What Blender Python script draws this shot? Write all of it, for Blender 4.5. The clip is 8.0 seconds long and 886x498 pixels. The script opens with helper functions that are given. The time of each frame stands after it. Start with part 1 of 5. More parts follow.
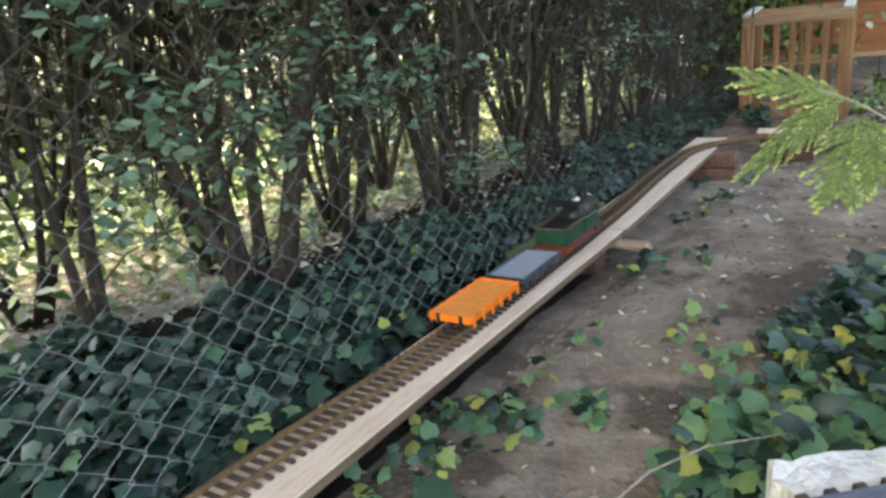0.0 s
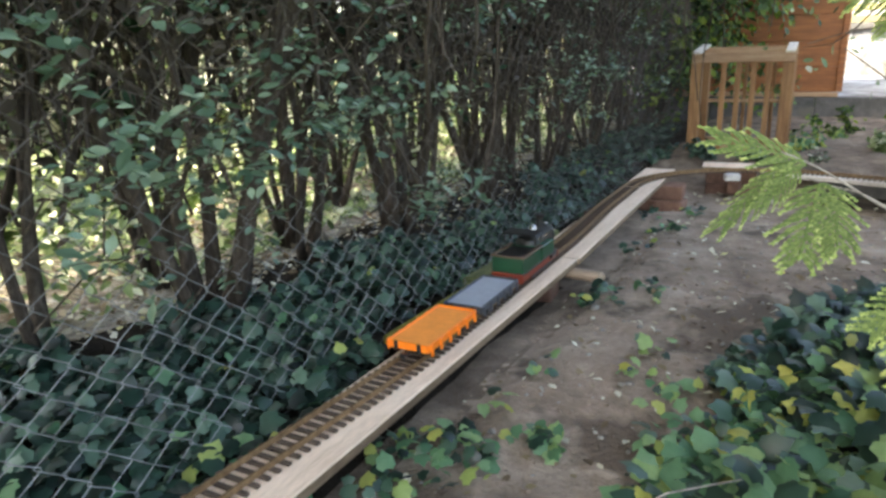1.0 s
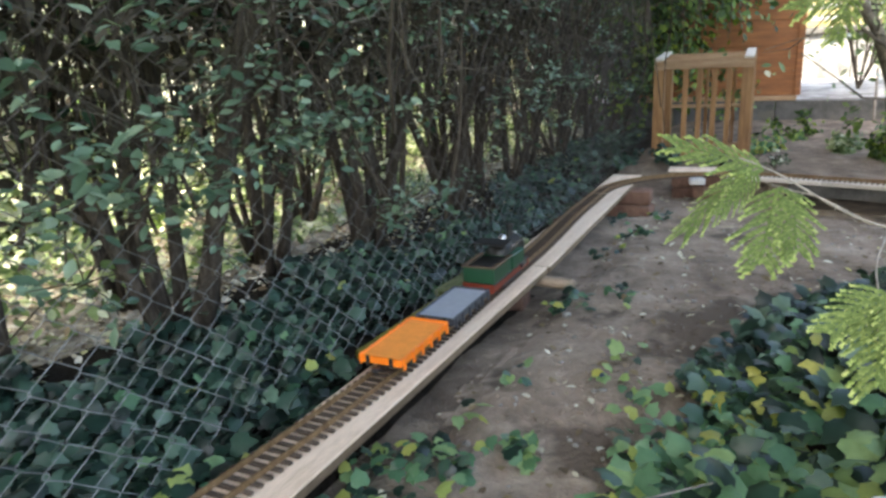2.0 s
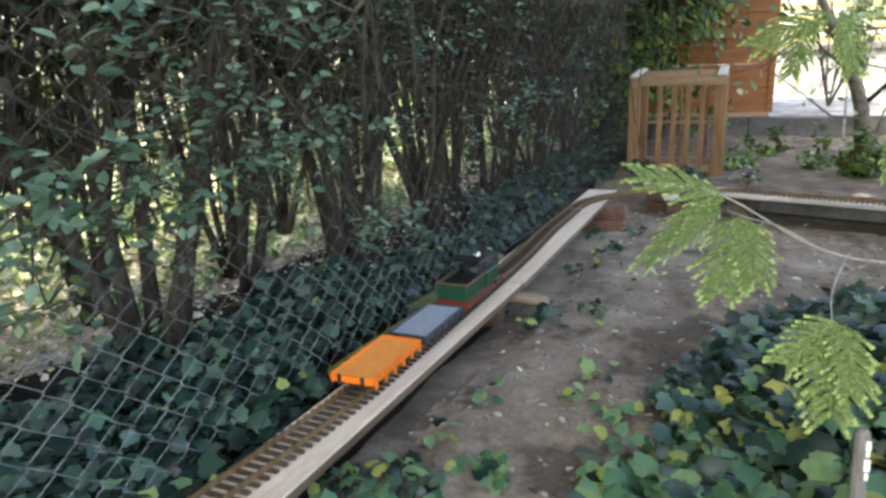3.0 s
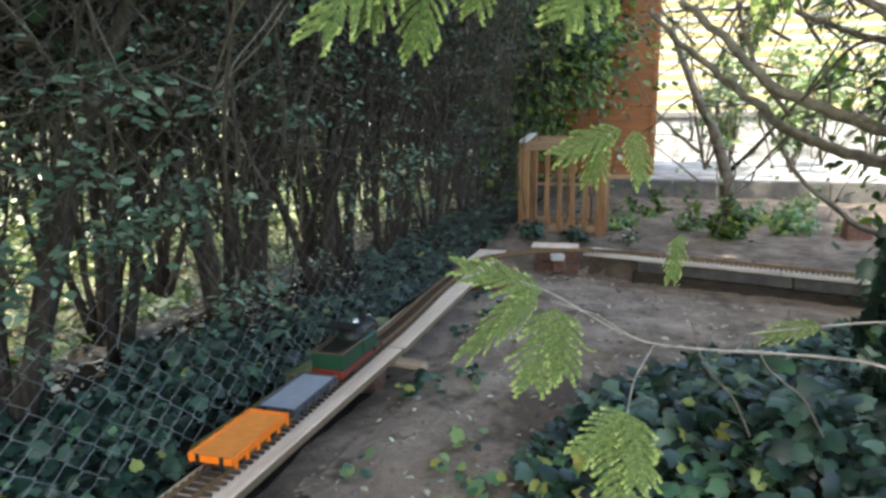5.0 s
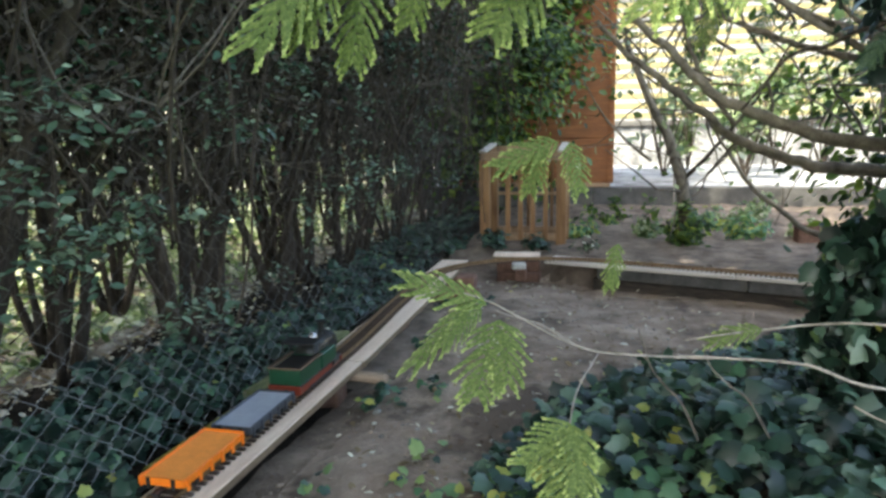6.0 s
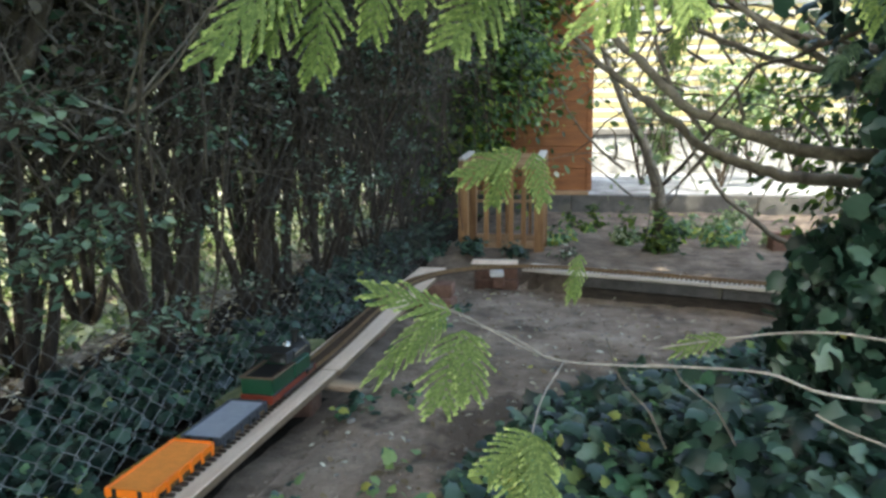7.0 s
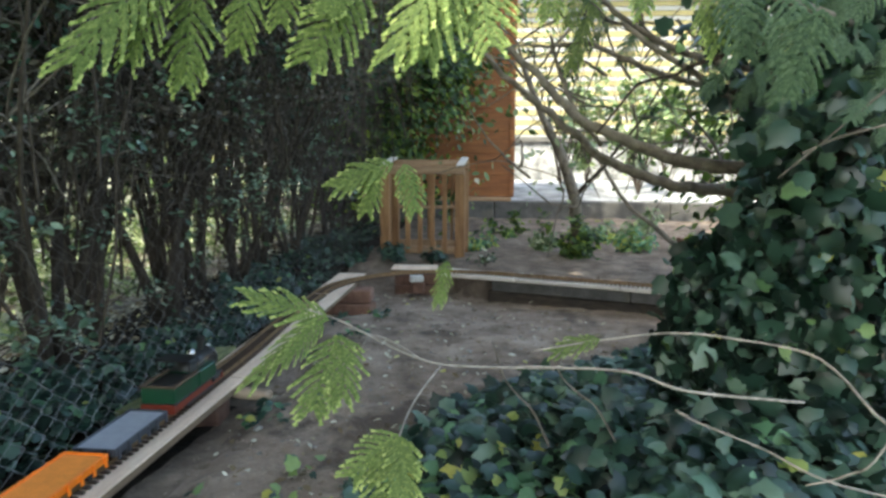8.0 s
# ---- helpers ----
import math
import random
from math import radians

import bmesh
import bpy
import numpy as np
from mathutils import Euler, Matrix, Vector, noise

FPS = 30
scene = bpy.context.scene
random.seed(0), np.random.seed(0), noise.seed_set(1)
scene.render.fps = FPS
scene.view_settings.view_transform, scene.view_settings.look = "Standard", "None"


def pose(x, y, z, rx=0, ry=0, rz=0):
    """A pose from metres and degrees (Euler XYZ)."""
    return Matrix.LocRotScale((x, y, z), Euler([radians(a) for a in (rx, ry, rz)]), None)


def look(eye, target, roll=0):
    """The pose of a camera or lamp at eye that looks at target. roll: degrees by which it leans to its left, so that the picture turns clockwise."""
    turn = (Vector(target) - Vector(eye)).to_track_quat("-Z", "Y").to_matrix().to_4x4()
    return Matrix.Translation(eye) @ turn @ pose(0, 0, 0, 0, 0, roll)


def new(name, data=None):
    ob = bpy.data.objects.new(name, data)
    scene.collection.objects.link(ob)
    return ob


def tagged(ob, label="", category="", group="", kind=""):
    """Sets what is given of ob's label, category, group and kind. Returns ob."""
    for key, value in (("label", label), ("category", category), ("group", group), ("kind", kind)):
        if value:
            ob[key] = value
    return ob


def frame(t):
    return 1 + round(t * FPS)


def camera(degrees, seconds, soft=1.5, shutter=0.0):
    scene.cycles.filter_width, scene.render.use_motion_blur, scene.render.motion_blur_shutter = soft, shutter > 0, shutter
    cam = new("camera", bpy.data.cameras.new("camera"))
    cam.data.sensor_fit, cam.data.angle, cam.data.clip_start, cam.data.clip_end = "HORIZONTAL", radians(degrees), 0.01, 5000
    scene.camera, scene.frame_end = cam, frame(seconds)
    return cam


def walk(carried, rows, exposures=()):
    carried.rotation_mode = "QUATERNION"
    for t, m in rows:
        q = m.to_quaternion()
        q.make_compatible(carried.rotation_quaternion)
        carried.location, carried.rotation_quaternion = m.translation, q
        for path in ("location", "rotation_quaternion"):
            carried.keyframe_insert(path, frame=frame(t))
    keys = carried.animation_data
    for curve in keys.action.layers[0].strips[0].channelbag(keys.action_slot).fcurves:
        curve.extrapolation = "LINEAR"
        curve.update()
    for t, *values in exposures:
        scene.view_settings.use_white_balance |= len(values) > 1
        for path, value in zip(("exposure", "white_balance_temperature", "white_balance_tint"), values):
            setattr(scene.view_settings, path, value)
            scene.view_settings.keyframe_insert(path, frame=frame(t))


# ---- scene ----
cam = camera(66.0, 8.0, soft=2.9)
# x across the track to the right, y along the track away from the camera, z up
PATH = [
    (0, (0.604, -1.894, 0.714), (-0.439, -0.287, 0.139), -5.2),
    (0.5, (0.598, -1.899, 0.742), (-0.324, -0.209, 0.199), -1.9),
    (1, (0.576, -1.9, 0.745), (-0.335, -0.205, 0.196), -1.6),
    (1.5, (0.578, -1.896, 0.745), (-0.298, -0.181, 0.207), -2.3),
    (3, (0.594, -1.887, 0.765), (-0.196, -0.118, 0.269), -1.9),
    (3.5, (0.61, -1.879, 0.776), (-0.136, -0.088, 0.295), -1.3),
    (4, (0.633, -1.877, 0.786), (-0.063, -0.057, 0.332), -0.5),
    (4.5, (0.65, -1.868, 0.805), (0.012, -0.012, 0.42), -0.2),
    (5, (0.68, -1.867, 0.812), (0.13, 0.023, 0.456), -0.2),
    (6.5, (0.711, -1.856, 0.816), (0.276, 0.071, 0.5), -1.0),
    (7, (0.723, -1.855, 0.818), (0.319, 0.08, 0.51), -0.6),
    (7.5, (0.745, -1.857, 0.823), (0.406, 0.091, 0.516), -0.3),
    (8, (0.789, -1.868, 0.824), (0.583, 0.099, 0.53), 0.2),
]
walk(cam, [(t, look(eye, target, roll)) for t, eye, target, roll in PATH], [(0.0, 3.26, 7450, 6), (4.0, 3.13, 7000, 3.5), (5.0, 2.97, 6950, 3), (8.0, 2.75, 6850, -1.5)])

# ---- world, sun and exposure ----
SUN_AZ, SUN_EL = radians(-153), radians(54)
world = bpy.data.worlds.new("sky")
scene.world = world
world.use_nodes = True
wt = world.node_tree
sky = wt.nodes.new("ShaderNodeTexSky")
sky.sky_type = "NISHITA"
sky.sun_disc = False
sky.sun_elevation = SUN_EL
sky.sun_rotation = SUN_AZ
sky.dust_density = 4.0
wt.links.new(sky.outputs[0], wt.nodes["Background"].inputs[0])
wt.nodes["Background"].inputs[1].default_value = 0.15
lamp = bpy.data.lights.new("sun", "SUN")
lamp.energy, lamp.angle, lamp.color = 1.65, radians(0.6), (1.0, 0.94, 0.84)
sun = new("sun", lamp)
to_sun = Vector((math.sin(SUN_AZ) * math.cos(SUN_EL), math.cos(SUN_AZ) * math.cos(SUN_EL), math.sin(SUN_EL)))
sun.matrix_world = Matrix.Translation((0, 0, 12)) @ to_sun.to_track_quat("Z", "Y").to_matrix().to_4x4()


# ---- materials ----
def nodes_of(name):
    m = bpy.data.materials.new(name)
    m.use_nodes = True
    nt = m.node_tree
    return m, nt, nt.nodes["Principled BSDF"]


def ramp(nt, fac, stops):
    r = nt.nodes.new("ShaderNodeValToRGB")
    while len(r.color_ramp.elements) < len(stops):
        r.color_ramp.elements.new(0.5)
    for e, (p, c) in zip(r.color_ramp.elements, stops):
        e.position, e.color = p, (*c, 1)
    nt.links.new(fac, r.inputs[0])
    return r.outputs[0]


def noise_of(nt, scale, detail=5, stretch=None, rough=0.6):
    n = nt.nodes.new("ShaderNodeTexNoise")
    n.inputs["Scale"].default_value, n.inputs["Detail"].default_value, n.inputs["Roughness"].default_value = scale, detail, rough
    co = nt.nodes.new("ShaderNodeTexCoord")
    if stretch:
        mp = nt.nodes.new("ShaderNodeMapping")
        mp.inputs["Scale"].default_value = stretch
        nt.links.new(co.outputs["Object"], mp.inputs[0])
        nt.links.new(mp.outputs[0], n.inputs["Vector"])
    else:
        nt.links.new(co.outputs["Object"], n.inputs["Vector"])
    return n.outputs["Fac"]


def blend(nt, fac, a, b, mode="MIX"):
    x = nt.nodes.new("ShaderNodeMix")
    x.data_type, x.blend_type = "RGBA", mode
    for sock, v in ((x.inputs["Factor"], fac), (x.inputs["A"], a), (x.inputs["B"], b)):
        if isinstance(v, (int, float)):
            sock.default_value = v
        elif isinstance(v, tuple):
            sock.default_value = (*v, 1)
        else:
            nt.links.new(v, sock)
    return x.outputs["Result"]


def surface(name, stops, scale, rough=0.7, bump=0.3, depth=0.004, metal=0.0, stretch=None, fine=8.0, vary=0.0, spec=0.4, patch=None):
    """A rough solid: a ramp over noise, a finer noise over it, relief, and a shift of tone from piece to piece."""
    m, nt, bsdf = nodes_of(name)
    a = noise_of(nt, scale, 6, stretch)
    b = noise_of(nt, scale * fine, 3, stretch)
    col = ramp(nt, a, stops)
    col = blend(nt, 0.35, col, ramp(nt, b, [(0.3, (0.45, 0.45, 0.45)), (0.7, (1.0, 1.0, 1.0))]), "MULTIPLY")
    if patch:
        c = noise_of(nt, patch[1], 4)
        f = ramp(nt, c, [(patch[2], (0, 0, 0)), (patch[2] + 0.08, (1, 1, 1))])
        col = blend(nt, f, col, patch[0])
    if vary:
        info = nt.nodes.new("ShaderNodeObjectInfo")
        v = ramp(nt, info.outputs["Random"], [(0.0, (1 - vary,) * 3), (1.0, (1.0, 1.0, 1.0))])
        col = blend(nt, 1.0, col, v, "MULTIPLY")
    nt.links.new(col, bsdf.inputs["Base Color"])
    bsdf.inputs["Roughness"].default_value, bsdf.inputs["Metallic"].default_value = rough, metal
    bsdf.inputs["Specular IOR Level"].default_value = spec
    bp = nt.nodes.new("ShaderNodeBump")
    bp.inputs["Strength"].default_value, bp.inputs["Distance"].default_value = bump, depth
    mixh = nt.nodes.new("ShaderNodeMath")
    mixh.operation = "ADD"
    nt.links.new(a, mixh.inputs[0])
    nt.links.new(b, mixh.inputs[1])
    nt.links.new(mixh.outputs[0], bp.inputs["Height"])
    nt.links.new(bp.outputs[0], bsdf.inputs["Normal"])
    return m


def leafy(name, stops, rough=0.45, through_light=0.35, spec=0.4):
    """Leaves: tone from leaf to leaf, light coming through."""
    m, nt, bsdf = nodes_of(name)
    geo = nt.nodes.new("ShaderNodeNewGeometry")
    col = ramp(nt, geo.outputs["Random Per Island"], stops)
    n = noise_of(nt, 60, 3)
    col = blend(nt, 0.5, col, ramp(nt, n, [(0.3, (0.55, 0.6, 0.55)), (0.7, (1.0, 1.0, 1.0))]), "MULTIPLY")
    nt.links.new(col, bsdf.inputs["Base Color"])
    bsdf.inputs["Roughness"].default_value = rough
    bsdf.inputs["Specular IOR Level"].default_value = spec
    tr = nt.nodes.new("ShaderNodeBsdfTranslucent")
    bright = blend(nt, 1.0, col, (1.3, 1.35, 0.75), "MULTIPLY")
    nt.links.new(bright, tr.inputs["Color"])
    mx = nt.nodes.new("ShaderNodeMixShader")
    mx.inputs[0].default_value = through_light
    nt.links.new(bsdf.outputs[0], mx.inputs[1])
    nt.links.new(tr.outputs[0], mx.inputs[2])
    nt.links.new(mx.outputs[0], nt.nodes["Material Output"].inputs["Surface"])
    return m


def plain(name, colour, rough=0.5, metal=0.0, wear=0.25, spec=0.5):
    """Paint, plastic or metal with faint mottling."""
    dark = tuple(c * (1 - wear) for c in colour)
    return surface(name, [(0.3, dark), (0.7, colour)], 40, rough, 0.08, 0.001, metal, spec=spec)


SOIL = surface("soil", [(0.25, (0.1, 0.076, 0.06)), (0.45, (0.25, 0.194, 0.153)), (0.6, (0.35, 0.28, 0.225)), (0.78, (0.5, 0.42, 0.35))], 6, 0.95, 0.7, 0.014, fine=11, spec=0.15, patch=((0.12, 0.094, 0.075), 3.1, 0.57))
# dark soil taken near black: deep shade between ivy leaves is in the colour
SHADED_HUMUS = surface("humus_with_ivy_shade", [(0.3, (0.01, 0.008, 0.006)), (0.7, (0.038, 0.029, 0.022))], 9, 0.95, 0.9, 0.012, fine=9, spec=0.1)
# brown soil of the bed, used also as painted shade beside the plank
BED_AND_SHADE_SOIL = surface("bed_soil_and_plank_shade", [(0.25, (0.065, 0.05, 0.039)), (0.5, (0.17, 0.132, 0.103)), (0.75, (0.31, 0.245, 0.195))], 8, 0.95, 0.9, 0.016, fine=9, spec=0.12)
LITTER = surface("leaf_litter", [(0.3, (0.1, 0.085, 0.065)), (0.5, (0.3, 0.265, 0.215)), (0.7, (0.62, 0.58, 0.52))], 14, 0.95, 0.9, 0.02, fine=6, spec=0.1)
GRAVEL = surface("pale_gravel", [(0.3, (0.12, 0.118, 0.116)), (0.5, (0.36, 0.358, 0.355)), (0.7, (0.57, 0.567, 0.565))], 4.5, 0.9, 1.0, 0.05, fine=5, spec=0.2)
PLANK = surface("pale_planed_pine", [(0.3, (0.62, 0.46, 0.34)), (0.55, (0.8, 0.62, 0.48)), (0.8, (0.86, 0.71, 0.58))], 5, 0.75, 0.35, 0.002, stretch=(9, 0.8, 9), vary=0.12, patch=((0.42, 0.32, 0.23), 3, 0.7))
PLANK_SIDE = surface("brown_plank_side", [(0.3, (0.11, 0.072, 0.044)), (0.7, (0.27, 0.19, 0.125))], 6, 0.8, 0.4, 0.002, stretch=(6, 0.8, 6), vary=0.2)
BATTEN = surface("brown_batten", [(0.3, (0.24, 0.17, 0.115)), (0.7, (0.43, 0.325, 0.24))], 8, 0.85, 0.4, 0.003, stretch=(0.8, 6, 6))
# near-black timber colour stands in for shadow below the bed edging
SHADE_TIMBER = surface("shade_dark_timber", [(0.3, (0.025, 0.02, 0.016)), (0.7, (0.09, 0.07, 0.055))], 12, 0.95, 0.8, 0.006, stretch=(0.8, 5, 5))
PLANK_X = surface("weathered_board", [(0.3, (0.48, 0.42, 0.36)), (0.55, (0.66, 0.6, 0.53)), (0.8, (0.78, 0.73, 0.66))], 5, 0.8, 0.35, 0.002, stretch=(0.8, 9, 9), vary=0.2)
MOSS_WOOD = surface("mossy_wood", [(0.3, (0.1, 0.1, 0.02)), (0.5, (0.22, 0.2, 0.03)), (0.75, (0.36, 0.31, 0.07))], 11, 0.95, 0.8, 0.006, stretch=(3, 1, 3))
GREEN_WOOD = surface("algae_wood", [(0.3, (0.09, 0.1, 0.045)), (0.6, (0.2, 0.22, 0.1)), (0.8, (0.3, 0.27, 0.18))], 9, 0.95, 0.7, 0.005, stretch=(3, 1, 3))
SLEEPER = surface("brown_sleeper_plastic", [(0.3, (0.05, 0.034, 0.025)), (0.7, (0.12, 0.082, 0.06))], 60, 0.7, 0.3, 0.001, vary=0.25)
RAIL = surface("dull_brass_rail", [(0.3, (0.13, 0.075, 0.036)), (0.7, (0.31, 0.195, 0.1))], 50, 0.5, 0.2, 0.0005, metal=0.35)
BRICK = surface("worn_red_brick", [(0.3, (0.12, 0.06, 0.045)), (0.6, (0.22, 0.12, 0.085)), (0.8, (0.32, 0.2, 0.15))], 25, 0.9, 0.6, 0.003, vary=0.3)
STONE = surface("grey_concrete", [(0.3, (0.06, 0.057, 0.054)), (0.7, (0.14, 0.133, 0.126))], 10, 0.9, 0.6, 0.004, vary=0.2, patch=((0.12, 0.11, 0.09), 4, 0.6))
PALE_STONE = surface("pale_concrete", [(0.3, (0.46, 0.45, 0.44)), (0.5, (0.7, 0.69, 0.675)), (0.7, (0.84, 0.83, 0.815))], 20, 0.9, 0.7, 0.006)
PEBBLE = surface("pale_pebble", [(0.3, (0.28, 0.26, 0.23)), (0.7, (0.6, 0.58, 0.54))], 50, 0.85, 0.4, 0.002, vary=0.5)
WIRE = surface("galvanised_wire", [(0.3, (0.11, 0.11, 0.11)), (0.7, (0.33, 0.34, 0.35))], 9, 0.6, 0.2, 0.0003, metal=0.2)


def shade_wire(mat, shade_tone, low, high, along):
    """Hedge shade put into the wire colour: darker upwards and further along the fence."""
    nt = mat.node_tree
    bsdf = nt.nodes["Principled BSDF"]
    zinc = bsdf.inputs["Base Color"].links[0].from_socket
    co = nt.nodes.new("ShaderNodeTexCoord")
    xyz = nt.nodes.new("ShaderNodeSeparateXYZ")
    nt.links.new(co.outputs["Object"], xyz.inputs[0])
    run = nt.nodes.new("ShaderNodeMath")
    run.operation = "MULTIPLY_ADD"
    run.inputs[1].default_value = along
    nt.links.new(xyz.outputs["Y"], run.inputs[0])
    nt.links.new(xyz.outputs["Z"], run.inputs[2])
    rough = nt.nodes.new("ShaderNodeMath")
    rough.operation = "MULTIPLY_ADD"
    rough.inputs[1].default_value = 0.3
    nt.links.new(noise_of(nt, 6, 3), rough.inputs[0])
    nt.links.new(run.outputs[0], rough.inputs[2])
    fac = ramp(nt, rough.outputs[0], [(low, (0, 0, 0)), (high, (1, 1, 1))])
    nt.links.new(blend(nt, fac, zinc, shade_tone), bsdf.inputs["Base Color"])


# dark brown-grey stands in for the shade on the upper wires
shade_wire(WIRE, (0.085, 0.07, 0.06), 0.32, 0.62, 0.15)
BARK = surface("dark_bark", [(0.25, (0.034, 0.027, 0.021)), (0.55, (0.095, 0.075, 0.06)), (0.8, (0.19, 0.158, 0.132))], 22, 0.95, 0.9, 0.006, stretch=(3, 3, 0.8), vary=0.35, spec=0.15)
TWIG = surface("grey_twig", [(0.3, (0.085, 0.07, 0.058)), (0.7, (0.24, 0.205, 0.175))], 40, 0.9, 0.5, 0.001, vary=0.3, spec=0.15)
PALE_TWIG = surface("pale_bare_twig", [(0.3, (0.18, 0.155, 0.135)), (0.7, (0.42, 0.37, 0.33))], 60, 0.85, 0.4, 0.001, spec=0.2)
LIMB = surface("grey_limb_bark", [(0.3, (0.09, 0.075, 0.06)), (0.7, (0.26, 0.22, 0.18))], 25, 0.9, 0.8, 0.004, spec=0.15)
PINE = surface("golden_pine", [(0.3, (0.2, 0.095, 0.04)), (0.55, (0.32, 0.165, 0.07)), (0.8, (0.42, 0.245, 0.115))], 6, 0.6, 0.3, 0.002, stretch=(8, 8, 0.8), vary=0.2)
PINE_X = surface("golden_pine_rail", [(0.3, (0.27, 0.15, 0.08)), (0.7, (0.48, 0.32, 0.2))], 6, 0.6, 0.3, 0.002, stretch=(0.8, 8, 8), vary=0.2)
SHED = surface("stained_shed_board", [(0.3, (0.17, 0.06, 0.022)), (0.55, (0.27, 0.1, 0.034)), (0.8, (0.36, 0.15, 0.05))], 5, 0.55, 0.3, 0.002, stretch=(0.7, 8, 8), vary=0.18)
WHITE = surface("rough_white_render", [(0.3, (0.12, 0.119, 0.118)), (0.5, (0.3, 0.298, 0.296)), (0.7, (0.48, 0.478, 0.475))], 4.5, 0.9, 1.0, 0.04)
YELLOW = surface("yellow_boarding", [(0.3, (0.23, 0.19, 0.085)), (0.7, (0.31, 0.265, 0.125))], 5, 0.7, 0.2, 0.003, stretch=(0.6, 4, 4), vary=0.15)
TRIM = plain("white_trim", (0.29, 0.288, 0.28), 0.5)
STAKE = surface("weathered_stake", [(0.3, (0.11, 0.095, 0.093)), (0.7, (0.22, 0.197, 0.19))], 40, 0.85, 0.4, 0.001, stretch=(4, 4, 0.6))
TRIM_WHITE = plain("flaking_white_paint", (0.8, 0.79, 0.76), 0.6)
ROOF = surface("dark_roof", [(0.3, (0.05, 0.045, 0.04)), (0.7, (0.12, 0.1, 0.09))], 12, 0.9, 0.5, 0.004)
ORANGE = plain("orange_plastic", (1.0, 0.23, 0.015), 0.45, wear=0.1)
# deck orange, lighter than the rim
ORANGE_DECK = plain("lighter_orange_plastic", (1.0, 0.34, 0.065), 0.6, wear=0.15)
BLACK = plain("black_plastic", (0.018, 0.017, 0.017), 0.45, wear=0.3)
DECK = plain("grey_blue_deck", (0.36, 0.38, 0.43), 0.6, wear=0.15)
SLATE = plain("dark_grey_plastic", (0.06, 0.065, 0.08), 0.5, wear=0.2)
SLATE_RAIL = plain("grey_blue_rail", (0.11, 0.12, 0.16), 0.45, 0.3, wear=0.2)
GREEN = plain("green_plastic", (0.006, 0.06, 0.026), 0.4, wear=0.2)
REDDISH = plain("red_plastic", (0.25, 0.04, 0.02), 0.45, wear=0.2)
BROWN = plain("brown_plastic", (0.12, 0.075, 0.045), 0.6, wear=0.3)
STEEL = plain("bright_metal", (0.6, 0.6, 0.6), 0.25, 0.9, wear=0.1)
GLASS = plain("lamp_glass", (0.8, 0.78, 0.7), 0.1)
IVY = leafy("ivy_leaf", [(0.0, (0.005, 0.014, 0.011)), (0.4, (0.015, 0.039, 0.028)), (0.8, (0.04, 0.086, 0.06)), (1.0, (0.115, 0.18, 0.13))], 0.38, 0.15, 0.45)
# young leaves, also used as the sky-lit tone of the near bank
IVY_NEW_LIT = leafy("young_and_lit_ivy_leaf", [(0.0, (0.05, 0.13, 0.08)), (0.35, (0.115, 0.235, 0.13)), (0.6, (0.2, 0.34, 0.19)), (0.8, (0.28, 0.38, 0.13)), (1.0, (0.5, 0.46, 0.12))], 0.45, 0.35)
HEDGE = leafy("hedge_leaf", [(0.0, (0.05, 0.04, 0.032)), (0.62, (0.135, 0.11, 0.09)), (0.7, (0.019, 0.043, 0.027)), (0.85, (0.035, 0.078, 0.05)), (0.97, (0.06, 0.12, 0.08)), (1.0, (0.16, 0.18, 0.06))], 0.5, 0.15, 0.3)
# upper stops near white: sun glare behind the hedge put into the leaf colour
LIT = leafy("undergrowth_leaf_with_glare", [(0.0, (0.05, 0.085, 0.03)), (0.3, (0.13, 0.19, 0.07)), (0.55, (0.32, 0.41, 0.19)), (0.78, (0.58, 0.62, 0.42)), (1.0, (0.82, 0.81, 0.74))], 0.5, 0.25)
# the palest leaves stand in for bright gaps in the hedge
GARDEN = leafy("garden_leaf_with_glare", [(0.0, (0.025, 0.04, 0.02)), (0.5, (0.06, 0.085, 0.045)), (0.68, (0.2, 0.24, 0.14)), (0.85, (0.5, 0.5, 0.42)), (1.0, (0.78, 0.77, 0.7))], 0.5, 0.2)
# back-row copy of the hedge leaf: shade put into its darker greens
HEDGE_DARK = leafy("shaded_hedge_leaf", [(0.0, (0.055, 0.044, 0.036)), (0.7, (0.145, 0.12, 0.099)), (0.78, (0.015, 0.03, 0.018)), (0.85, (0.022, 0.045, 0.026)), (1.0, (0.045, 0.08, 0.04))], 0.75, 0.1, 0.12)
HEDGE_NEW = leafy("hedge_shoot_leaf", [(0.0, (0.04, 0.076, 0.05)), (0.5, (0.11, 0.17, 0.118)), (1.0, (0.3, 0.38, 0.28))], 0.36, 0.2, 0.5)
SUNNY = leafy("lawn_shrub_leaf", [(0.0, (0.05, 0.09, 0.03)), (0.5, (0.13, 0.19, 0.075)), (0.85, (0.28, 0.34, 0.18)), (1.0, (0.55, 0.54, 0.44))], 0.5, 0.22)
DARK = leafy("evergreen_leaf", [(0.0, (0.014, 0.03, 0.012)), (0.45, (0.045, 0.095, 0.026)), (0.75, (0.11, 0.18, 0.035)), (1.0, (0.26, 0.33, 0.05))], 0.55, 0.25)
FROND = leafy("conifer_spray", [(0.0, (0.1, 0.145, 0.045)), (0.6, (0.155, 0.208, 0.066)), (1.0, (0.225, 0.28, 0.095))], 0.6, 0.3, 0.25)
TIP = leafy("conifer_tip", [(0.0, (0.23, 0.31, 0.1)), (0.6, (0.36, 0.43, 0.15)), (1.0, (0.54, 0.57, 0.24))], 0.6, 0.3, 0.2)
